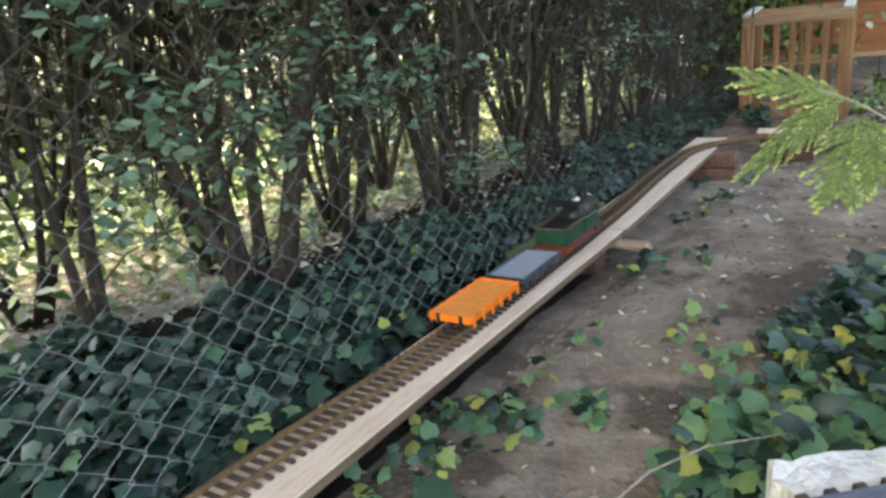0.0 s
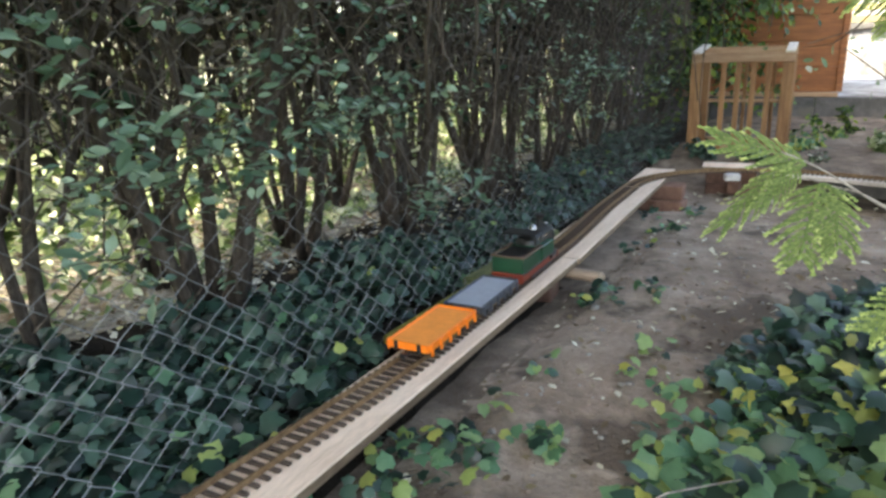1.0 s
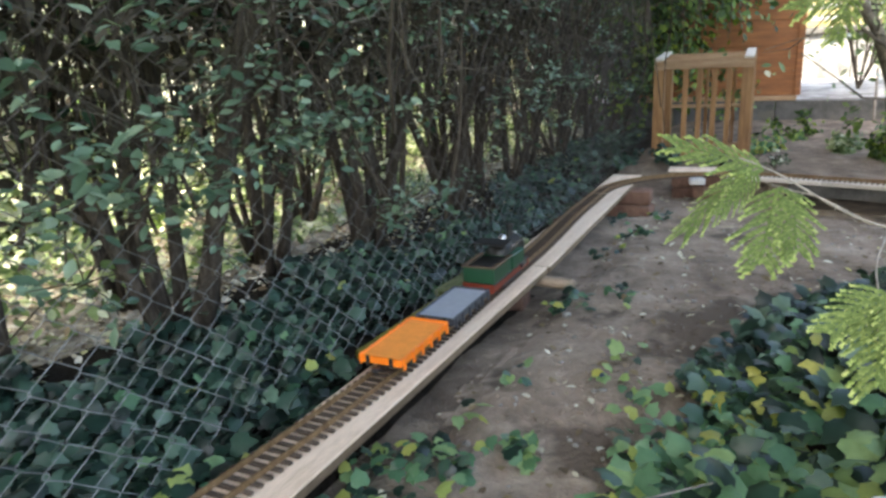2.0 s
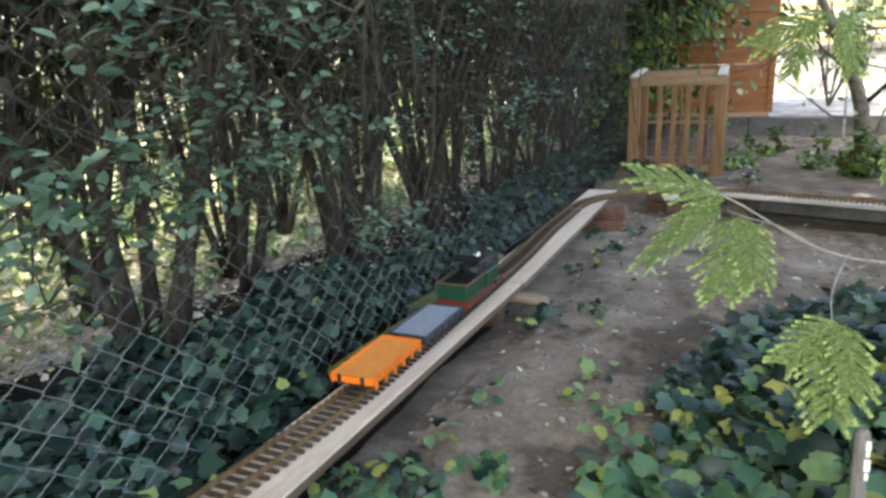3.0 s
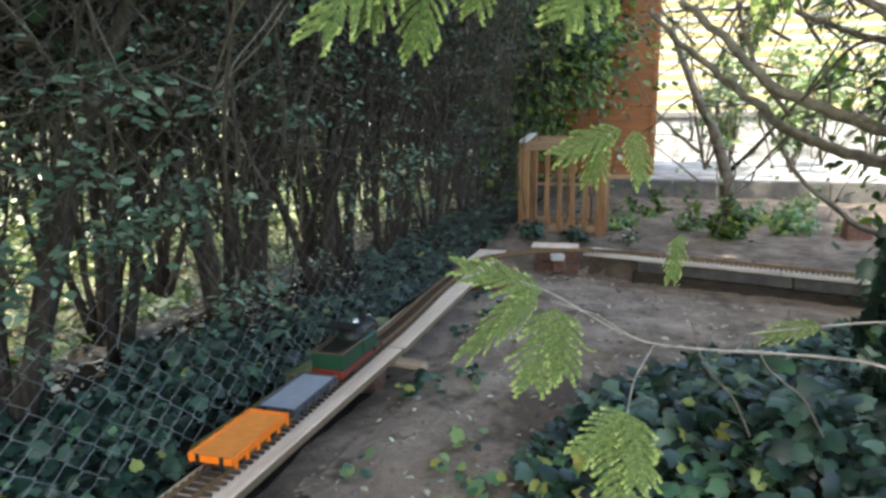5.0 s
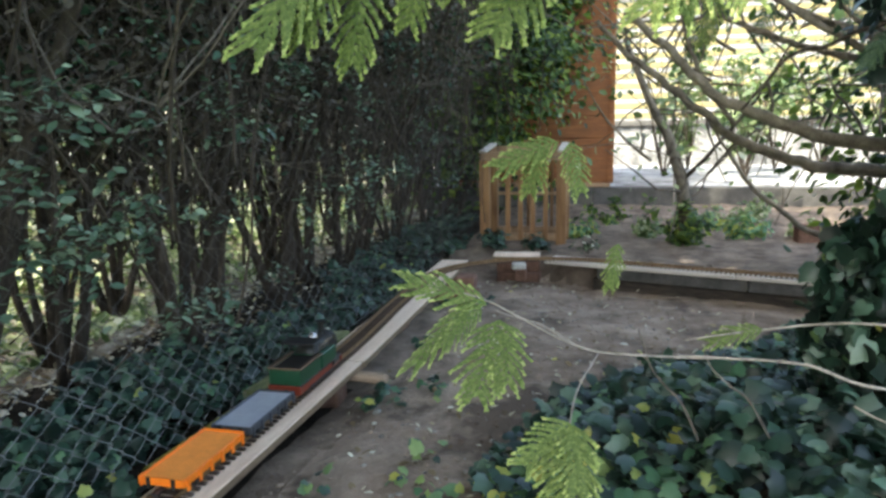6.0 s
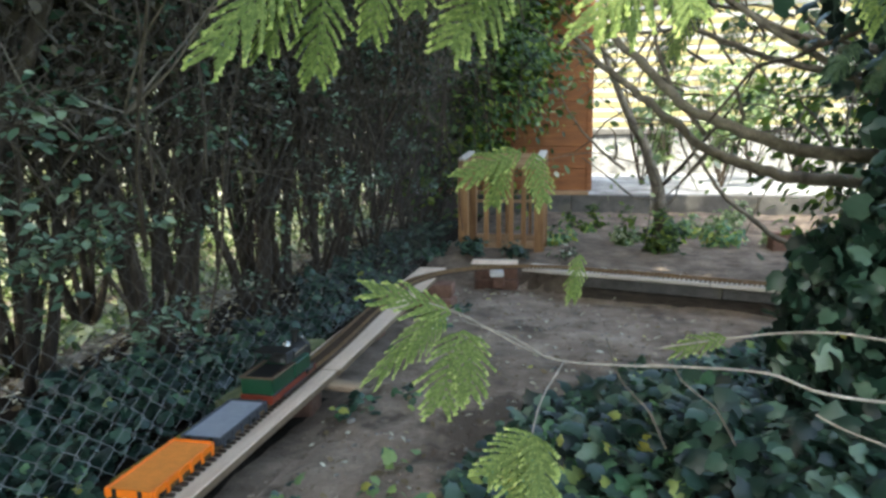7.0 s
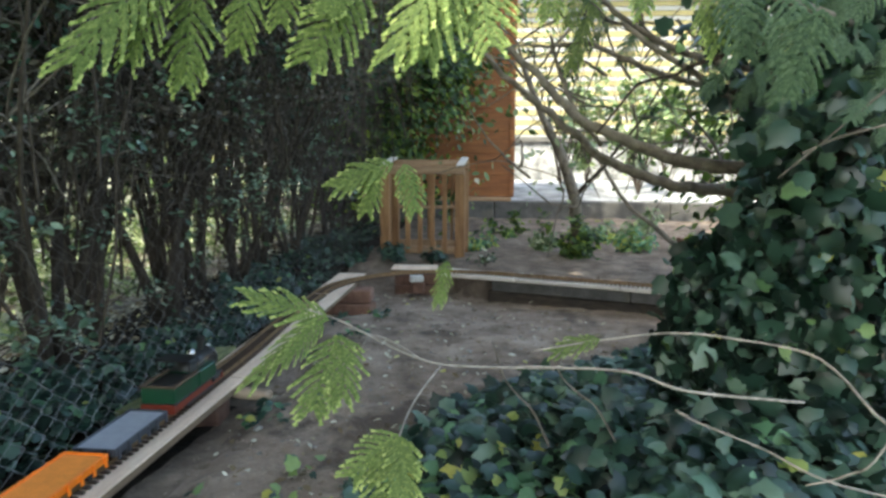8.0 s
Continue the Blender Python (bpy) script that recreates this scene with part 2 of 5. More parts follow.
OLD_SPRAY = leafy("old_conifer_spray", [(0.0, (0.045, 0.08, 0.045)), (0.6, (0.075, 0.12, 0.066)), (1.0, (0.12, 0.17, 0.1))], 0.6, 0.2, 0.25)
CROWN = leafy("shade_crown_leaf", [(0.0, (0.02, 0.05, 0.015)), (1.0, (0.06, 0.13, 0.035))], 0.6, 0.12, 0.2)
DRY = leafy("dry_leaf", [(0.0, (0.08, 0.055, 0.035)), (0.4, (0.24, 0.18, 0.11)), (0.7, (0.5, 0.45, 0.35)), (0.95, (0.7, 0.67, 0.58)), (1.0, (0.55, 0.5, 0.14))], 0.7, 0.1, 0.2)
GRASS = surface("lawn", [(0.3, (0.07, 0.13, 0.03)), (0.6, (0.16, 0.24, 0.06)), (0.8, (0.26, 0.3, 0.1))], 6, 0.95, 0.8, 0.02, fine=10, spec=0.1)


# ---- mesh helpers ----
class Geo:
    """Collects vertices and faces for one mesh."""

    def __init__(self):
        self.v, self.f, self.m = [], [], []

    def add(self, vs, fs, mat=0):
        o = len(self.v)
        self.v.extend(tuple(p) for p in vs)
        self.f.extend(tuple(o + i for i in f) for f in fs)
        self.m.extend([mat] * len(fs))
        return self

    def box(self, centre, size, bevel=0.002, turn=None, mat=0):
        vs, fs = chamfered(size, bevel)
        if turn is not None:
            vs = [turn @ Vector(p) for p in vs]
        return self.add([(p[0] + centre[0], p[1] + centre[1], p[2] + centre[2]) for p in vs], fs, mat)

    def tube(self, pts, radii, sides=6, mat=0, caps=True):
        pts = [Vector(p) for p in pts]
        vs, fs = [], []
        side = None
        for i, p in enumerate(pts):
            d = (pts[min(i + 1, len(pts) - 1)] - pts[max(i - 1, 0)]).normalized()
            if side is None:
                side = d.orthogonal().normalized()
            side = (side - d * side.dot(d)).normalized()
            up = d.cross(side)
            r = radii[i] if hasattr(radii, "__len__") else radii
            for k in range(sides):
                a = 2 * math.pi * k / sides
                vs.append(p + (side * math.cos(a) + up * math.sin(a)) * r)
        for i in range(len(pts) - 1):
            for k in range(sides):
                a, b = i * sides + k, i * sides + (k + 1) % sides
                fs.append((a, b, b + sides, a + sides))
        if caps:
            fs.append(tuple(reversed(range(sides))))
            fs.append(tuple((len(pts) - 1) * sides + k for k in range(sides)))
        return self.add(vs, fs, mat)

    def mesh(self, name, mats, smooth=False):
        me = bpy.data.meshes.new(name)
        me.from_pydata(self.v, [], self.f)
        for m in mats if isinstance(mats, (list, tuple)) else [mats]:
            me.materials.append(m)
        me.polygons.foreach_set("material_index", self.m)
        if smooth:
            me.polygons.foreach_set("use_smooth", [True] * len(self.f))
        me.update()
        return me


def chamfered(size, c):
    hx, hy, hz = (s / 2 for s in size)
    c = min(c, hx * 0.6, hy * 0.6, hz * 0.6)
    vs, idx = [], {}
    for sx in (-1, 1):
        for sy in (-1, 1):
            for sz in (-1, 1):
                for k, p in enumerate(((sx * hx, sy * (hy - c), sz * (hz - c)), (sx * (hx - c), sy * hy, sz * (hz - c)), (sx * (hx - c), sy * (hy - c), sz * hz))):
                    idx[sx, sy, sz, k] = len(vs)
                    vs.append(p)
    S = (-1, 1)
    fs = []
    for s in S:
        fs.append([idx[s, a, b, 0] for a, b in ((-1, -1), (1, -1), (1, 1), (-1, 1))])
        fs.append([idx[a, s, b, 1] for a, b in ((-1, -1), (1, -1), (1, 1), (-1, 1))])
        fs.append([idx[a, b, s, 2] for a, b in ((-1, -1), (1, -1), (1, 1), (-1, 1))])
        for r in S:
            fs.append([idx[s, r, -1, 0], idx[s, r, 1, 0], idx[s, r, 1, 1], idx[s, r, -1, 1]])
            fs.append([idx[s, -1, r, 0], idx[s, 1, r, 0], idx[s, 1, r, 2], idx[s, -1, r, 2]])
            fs.append([idx[-1, s, r, 1], idx[1, s, r, 1], idx[1, s, r, 2], idx[-1, s, r, 2]])
            for q in S:
                fs.append([idx[s, r, q, 0], idx[s, r, q, 1], idx[s, r, q, 2]])
    out = []
    for f in fs:
        a, b, d = (Vector(vs[i]) for i in f[:3])
        mid = sum((Vector(vs[i]) for i in f), Vector()) / len(f)
        out.append(tuple(f) if (b - a).cross(d - a).dot(mid) > 0 else tuple(reversed(f)))
    return vs, out


def part(name, me, parent=None, label="", place=None):
    """Links one mesh object, under a thing or a part."""
    ob = new(name, me)
    if place is not None:
        ob.matrix_basis = place
    if parent is not None:
        ob.parent = parent
    if label:
        ob["label"] = label
    return ob


def thing(name, label, category, place=None, group="", kind="", me=None):
    ob = new(name, me)
    if place is not None:
        ob.matrix_basis = place
    return tagged(ob, label, category, group, kind)


def boxmesh(name, size, mat, bevel=0.002):
    return Geo().box((0, 0, 0), size, bevel).mesh(name, mat)


def scatter(name, templates, mats, place, turns, scales, which=None):
    """One mesh of many leaves: every template is (vertices, faces, material indices)."""
    V, L, T, M = [], [], [], []
    base = 0
    n = len(place)
    which = np.zeros(n, int) if which is None else which
    for k, (tv, tf, tm) in enumerate(templates):
        sel = np.nonzero(which == k)[0]
        if not len(sel):
            continue
        tv = np.asarray(tv, float)
        w = np.einsum("nij,vj->nvi", turns[sel], tv) * scales[sel][:, None, None] + place[sel][:, None, :]
        V.append(w.reshape(-1, 3))
        flat = np.concatenate([np.asarray(f) for f in tf])
        tot = np.array([len(f) for f in tf])
        off = base + np.arange(len(sel)) * len(tv)
        L.append((flat[None, :] + off[:, None]).ravel())
        T.append(np.tile(tot, len(sel)))
        M.append(np.tile(np.asarray(tm), len(sel)))
        base += len(sel) * len(tv)
    V, L, T, M = np.concatenate(V), np.concatenate(L), np.concatenate(T), np.concatenate(M)
    me = bpy.data.meshes.new(name)
    me.vertices.add(len(V))
    me.vertices.foreach_set("co", V.ravel())
    me.loops.add(len(L))
    me.loops.foreach_set("vertex_index", L.astype(np.int32))
    me.polygons.add(len(T))
    me.polygons.foreach_set("loop_start", np.concatenate([[0], np.cumsum(T)[:-1]]).astype(np.int32))
    me.polygons.foreach_set("material_index", M.astype(np.int32))
    for m in mats:
        me.materials.append(m)
    me.update(calc_edges=True)
    me.validate()
    return me


def turned(normals, spin):
    """Rotation matrices that bring z to each normal, after a spin round z."""
    z = normals / np.linalg.norm(normals, axis=1)[:, None]
    ref = np.where(np.abs(z[:, 2:3]) < 0.95, np.array([[0.0, 0, 1]]), np.array([[1.0, 0, 0]]))
    x = np.cross(ref, z)
    x /= np.linalg.norm(x, axis=1)[:, None]
    y = np.cross(z, x)
    c, s = np.cos(spin)[:, None], np.sin(spin)[:, None]
    return np.stack([x * c + y * s, -x * s + y * c, z], axis=2)


# leaf shapes of unit size: y from stalk to tip
IVY_LEAF = ([(0, 0, 0), (0.26, -0.1, -0.05), (0.48, 0.14, -0.1), (0.42, 0.34, -0.02), (0.42, 0.58, -0.08), (0.22, 0.68, 0.0), (0, 1.0, -0.12), (-0.22, 0.68, 0.0), (-0.42, 0.58, -0.08), (-0.42, 0.34, -0.02), (-0.48, 0.14, -0.1), (-0.26, -0.1, -0.05), (0, 0.36, 0.07)],
            [(12, a, a + 1) for a in range(11)] + [(12, 11, 0)], [0] * 12)
OVATE = ([(0, 0, 0), (0.2, 0.25, 0.04), (0.27, 0.5, 0.05), (0.16, 0.8, 0.02), (0, 1.0, -0.06), (-0.16, 0.8, 0.02), (-0.27, 0.5, 0.05), (-0.2, 0.25, 0.04), (0, 0.5, -0.03)],
         [(8, a, a + 1) for a in range(7)] + [(8, 7, 0)], [0] * 8)


def bump_noise(x, y, s, seed=0.0):
    return noise.noise(Vector((x * s, y * s, seed)))


# ---- ground ----
def height(x, y):
    """The lie of the ground: a shallow earth basin inside the track, a raised bed beyond, an ivy bank on the right."""
    def step(a, b, t):
        t = min(max((t - a) / (b - a), 0), 1)
        return t * t * (3 - 2 * t)
    z = 0.085 - 0.075 * step(-0.6, 1.3, y) + 0.015 * step(0.3, 0.9, x) * (1 - step(0.2, 1.0, y))
    bed = 1.72 - 0.31 * (x - 0.4)
    if x > 0.2:
        z += (0.125 - z) * step(bed + 0.165, bed + 0.215, y) * step(0.2, 0.5, x)
    z += (0.125 - z) * step(1.9, 2.3, y)
    z += 0.2 * step(0.55, 1.05, x + 0.25 * min(y, 0.0) + 0.18) * (1 - step(-0.75, 0.3, y)) * (1 - step(1.6, 2.4, x) * 0.5)
    if x < -0.2:
        z += (0.12 - z) * step(0.2, 0.9, -x)
    z += 0.05 * step(3.0, 4.35, y) * (1 - step(5.0, 6.0, y)) * step(-0.5, 0.2, x) * (1 - step(5.0, 6.0, x))
    if -0.3 < x < 0.3 and y < 1.2:
        z -= 0.034 * (1 - step(0.0, 0.15, x)) * step(-0.3, -0.2, x) * (1 - step(0.7, 1.2, y))
    r = math.hypot(x, y)
    z += (0.022 * bump_noise(x, y, 2.3) + 0.012 * bump_noise(x, y, 9, 3) + 0.005 * bump_noise(x, y, 26, 5)) * (1 - step(8, 20, r))
    return z


def in_patch(x, y, kind):
    if kind == "fence":
        return (-0.62 if y > -1.1 else -0.95) + 0.08 * math.sin(y * 2.3) + 0.05 * math.sin(y * 9.1) < x < (-0.175 if y < -0.74 else -0.285) and -2 < y < 3.6
    edge = 0.40 + 0.35 * max(y + 0.75, -0.2) + 0.14 * max(y + 0.62, 0) + (0.07 if y < -0.78 else 0) + 0.06 * math.sin(y * 6) + 0.04 * math.sin(y * 15)
    return x > edge and -1.9 < y - 0.15 * math.sin(x * 5) < min(1.3 - 0.2 * x, 0.2 + 0.95 * max(x - 0.75, -0.4)) and x < 2.2 + 0.2 * math.sin(y * 2.7) + 0.1 * math.sin(y * 7.1)


def ground_sheet():
    xs = np.concatenate([[-300, -80, -30, -14], np.arange(-8, -3, 0.5), np.arange(-3, -1.2, 0.12), np.arange(-1.2, -0.6, 0.04), np.arange(-0.6, 2.2, 0.03), np.arange(2.2, 6, 0.12), [6.2, 8, 14, 30, 80, 300]])
    ys = np.concatenate([[-300, -80, -30, -12, -6], np.arange(-4.4, -1.4, 0.12), np.arange(-1.4, 2.6, 0.03), np.arange(2.6, 4.6, 0.1), [4.8, 6, 8, 12, 20, 40, 100, 300]])
    vs = [(x, y, height(x, y)) for y in ys for x in xs]
    nx = len(xs)
    g = Geo()
    fs, ms = [], []
    for j in range(len(ys) - 1):
        for i in range(nx - 1):
            a = j * nx + i
            fs.append((a, a + 1, a + 1 + nx, a + nx))
            cx = (xs[i] + xs[i + 1]) / 2
            cy = (ys[j] + ys[j + 1]) / 2
            wob = 0.35 * bump_noise(cx, cy, 0.9, 21) + 0.15 * bump_noise(cx, cy, 3.1, 22)
            lawn = cx + wob < -1.9 or math.hypot((cx - 1.0) / 1.1, cy - 1.4) + 1.5 * wob > 3.9 and not (2.4 < cy < 4.7 and cx < 3.2)
            # 3 paints shade under ivy and fence, 4 the bed and the plank's shadow strip
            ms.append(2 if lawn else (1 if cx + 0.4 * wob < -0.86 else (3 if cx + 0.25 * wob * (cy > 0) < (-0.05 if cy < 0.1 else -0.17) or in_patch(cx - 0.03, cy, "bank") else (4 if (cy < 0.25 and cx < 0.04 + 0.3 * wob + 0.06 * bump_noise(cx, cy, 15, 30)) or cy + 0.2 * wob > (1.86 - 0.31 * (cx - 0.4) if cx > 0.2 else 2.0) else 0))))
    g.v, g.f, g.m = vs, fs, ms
    thing("ground", "bare dark soil, shade coloured in under ivy and plank, leaf litter and lawn beyond", "ground", kind="structure", me=g.mesh("ground", [SOIL, LITTER, GRASS, SHADED_HUMUS, BED_AND_SHADE_SOIL], True))


ground_sheet()

# ---- plank way of the model railway ----
TOP = 0.15


def plank(name, label, x0, x1, y0, y1, top=TOP, thick=0.022, mat=None, turn=0.0, group="track planks"):
    size = (x1 - x0, y1 - y0, thick)
    g = Geo()
    vs, fs = chamfered((size[0], size[1], thick), 0.0025)
    g.add(vs, fs, 0)
    # side and bottom faces take the darker brown
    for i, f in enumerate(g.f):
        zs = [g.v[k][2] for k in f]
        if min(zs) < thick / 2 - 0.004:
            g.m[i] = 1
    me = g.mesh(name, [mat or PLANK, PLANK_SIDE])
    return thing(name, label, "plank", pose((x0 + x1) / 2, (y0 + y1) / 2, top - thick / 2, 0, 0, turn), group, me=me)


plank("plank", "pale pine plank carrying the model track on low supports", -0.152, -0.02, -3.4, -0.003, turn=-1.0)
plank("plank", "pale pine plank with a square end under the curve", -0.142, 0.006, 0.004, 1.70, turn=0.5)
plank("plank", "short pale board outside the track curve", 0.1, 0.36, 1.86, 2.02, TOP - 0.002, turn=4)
BED_TURN = -17.1


def bed_pose(s, off, z):
    """A place along the straight beyond the curve: s along it, off towards the bed."""
    a = radians(BED_TURN)
    d, nrm = (math.cos(a), math.sin(a)), (-math.sin(a), math.cos(a))
    return (0.40 + d[0] * s + nrm[0] * off, 1.765 + d[1] * s + nrm[1] * off, z)


for s0, s1, tone in ((0.0, 0.42, PLANK_X), (0.425, 0.95, PLANK_X), (0.955, 1.75, PLANK_X), (1.755, 3.2, PLANK_X)):
    g = Geo().box((0, 0, 0), (s1 - s0, 0.16, 0.02), 0.0025)
    thing("plank", "weathered pale board carrying track along the raised bed", "plank", Matrix.Translation(bed_pose((s0 + s1) / 2, 0.08, TOP - 0.01)) @ pose(0, 0, 0, 0, 0, BED_TURN), "bed planks", me=g.mesh("plank", PLANK_X))
for s0, s1 in ((0.28, 1.0), (1.005, 1.9), (1.905, 3.2)):
    g = Geo().box((0, 0, 0), (s1 - s0, 0.08, 0.06), 0.006)
    thing("beam", "grey weathered timber beam edging the raised bed", "beam", Matrix.Translation(bed_pose((s0 + s1) / 2, 0.065, TOP - 0.051)) @ pose(0, 0, 0, 0, 0, BED_TURN), "bed edging", me=g.mesh("beam", STONE))

# added set-back beams, dark as the shadow under the edging
for s0, s1 in ((0.25, 1.3), (1.305, 3.2)):
    g = Geo().box((0, 0, 0), (s1 - s0, 0.07, 0.09), 0.01)
    thing("beam", "added dark beam standing in for shadow at the raised bed's foot", "beam", Matrix.Translation(bed_pose((s0 + s1) / 2, 0.085, TOP - 0.127)) @ pose(0, 0, 0, 0, 0, BED_TURN), "bed edging", me=g.mesh("beam", SHADE_TIMBER))
# supports
g = Geo().box((0, 0, 0), (0.2, 0.04, 0.028), 0.009)
thing("batten", "short brown batten under the plank joint", "batten", pose(0.0, -0.03, TOP - 0.0365, 0, 0, -8), me=g.mesh("batten", BATTEN))


def brick(x, y, z, turn, group="bricks under the planks", mat=None, size=(0.24, 0.115, 0.065), label="worn red brick stacked under the track plank"):
    thing("brick", label, "brick", pose(x, y, z, 0, 0, turn), group, me=boxmesh("brick", size, mat or BRICK, 0.006))


brick(-0.03, 1.42, 0.0935, 3)
brick(-0.02, 1.40, 0.026, -5)
brick(-0.11, -0.03, 0.0515, 4, size=(0.12, 0.1, 0.097))
brick(-0.1, -1.5, 0.0775, 4, size=(0.2, 0.1, 0.1))
brick(-0.13, 0.75, 0.0775, -4, size=(0.1, 0.1, 0.1))
brick(0.24, 1.92, 0.094, 8, label="worn red brick under the short board")
brick(0.25, 1.90, 0.028, -2, label="worn red brick under the short board")
thing("stone_block", "small white stone block under the track curve", "stone", pose(0.26, 1.79, 0.11, 0, 0, 12), me=boxmesh("stone_block", (0.075, 0.05, 0.035), PALE_STONE, 0.006))
brick(1.96, 2.8, 0.17, 8, "", None, (0.15, 0.09, 0.13), "dark red brick standing in the raised bed")
brick(0.27, 1.80, 0.06, 90, size=(0.06, 0.06, 0.065))

# planks and timber on the fence side of the track
g = Geo().box((0, 0, 0), (0.062, 0.42, 0.03), 0.006)
thing("mossy_board", "old board under yellow-green moss beside the track", "board", pose(-0.187, -0.50, 0.126, 0, -8, -3), me=g.mesh("mossy_board", MOSS_WOOD))
g = Geo().box((0, 0, 0), (0.085, 0.30, 0.025), 0.006)
thing("mossy_board", "algae-stained tan board beside the track joint", "board", pose(-0.198, -0.11, 0.126, 0, -6, -4), me=g.mesh("mossy_board", GREEN_WOOD))
g = Geo().box((0, 0, 0), (0.085, 0.24, 0.025), 0.006)
thing("mossy_board", "green algae-covered board beside the track joint", "board", pose(-0.205, 0.22, 0.126, 0, -6, -2), me=g.mesh("mossy_board", GREEN_WOOD))
brick(-0.188, 0.062, 0.109, 4, size=(0.06, 0.05, 0.07), label="small brown brick piece between the mossy boards")
for y in (-0.62, -0.36, -0.2, 0.16, 0.3):
    brick(-0.195, y, 0.07, 6, size=(0.05, 0.05, 0.075), label="worn brick piece under a mossy board")


# ---- track ----
SLEEPER_PITCH, GAUGE = 0.0215, 0.045
SLEEPER_ME = Geo().box((0, 0, 0.003), (0.082, 0.0096, 0.006), 0.0015).mesh("sleeper", SLEEPER)


def line_of(points_fn, length):
    out = []
    k = int(length / SLEEPER_PITCH)
    for i in range(k):
        out.append(points_fn((i + 0.5) * SLEEPER_PITCH))
    return out


def track(label, fn, length, z, rail_mat=RAIL, rail_label="dull brass rail"):
    """Rails and sleepers along fn(s) -> x, y, heading in degrees from y to x."""
    t = thing("model_track", label, "track", group="model railway track")
    for sgn in (-1, 1):
        g = Geo()
        n = max(2, int(length / 0.06))
        rings = []
        for i in range(n + 1):
            x, y, a = fn(length * i / n)
            a = radians(a)
            rx, ry = math.cos(a), -math.sin(a)
            cx, cy = x + rx * sgn * GAUGE / 2, y + ry * sgn * GAUGE / 2
            prof = ((-0.003, 0.006), (0.003, 0.006), (0.003, 0.0075), (0.001, 0.0085), (0.001, 0.0115), (0.002, 0.0125), (0.002, 0.0145), (-0.002, 0.0145), (-0.002, 0.0125), (-0.001, 0.0115), (-0.001, 0.0085), (-0.003, 0.0075))
            rings.append([(cx + rx * px, cy + ry * px, z + pz) for px, pz in prof])
        k = 12
        fs = [(i * k + j, i * k + (j + 1) % k, (i + 1) * k + (j + 1) % k, (i + 1) * k + j) for i in range(n) for j in range(k)]
        fs += [tuple(reversed(range(k))), tuple(n * k + j for j in range(k))]
        g.add([p for r in rings for p in r], fs)
        part("rail", g.mesh("rail", rail_mat), t, rail_label)
    for x, y, a in line_of(fn, length):
        part("sleeper", SLEEPER_ME, t, "", pose(x, y, z, 0, 0, -a))
    return t


TX = -0.1


def glide(a, b, v):
    u = min(1.0, max(0.0, (v - a) / (b - a)))
    return u * u * (3 - 2 * u)


def straight(s):
    """The hand-laid straight: it drifts off the planks' middle beside the train."""
    y = -2.3 + s
    return TX - 0.014 + 0.036 * glide(-1.42, -0.72, y) - 0.022 * glide(0.1, 0.8, y), y, 0.0


track("dark-sleepered brass model track along pale planks", straight, 3.46, TOP)
CURVE_Y, CURVE_R = 1.165, 0.60
track("curved brass model track bridging two plank ways", lambda s: (TX + CURVE_R * (1 - math.cos(s / CURVE_R)), CURVE_Y + CURVE_R * math.sin(s / CURVE_R), math.degrees(s / CURVE_R)), CURVE_R * radians(107), TOP)
_a = radians(107)
CE = (TX + CURVE_R * (1 - math.cos(_a)), CURVE_Y + CURVE_R * math.sin(_a))
track("brass model track along the raised bed", lambda s: (CE[0] + s * math.sin(_a), CE[1] + s * math.cos(_a), 107.0), 2.6, TOP)


# ---- train ----
def cyl(g, centre, axis, r, length, sides=16, mat=0):
    c, ax = Vector(centre), Vector(axis).normalized()
    g.tube([c - ax * length / 2, c + ax * length / 2], r, sides, mat)
    return g


WHEEL_ME = Geo()
cyl(WHEEL_ME, (0, 0, 0), (1, 0, 0), 0.0115, 0.006, 18)
cyl(WHEEL_ME, (-0.003, 0, 0), (1, 0, 0), 0.0135, 0.002, 18)
WHEEL_ME = WHEEL_ME.mesh("wheel", BLACK)


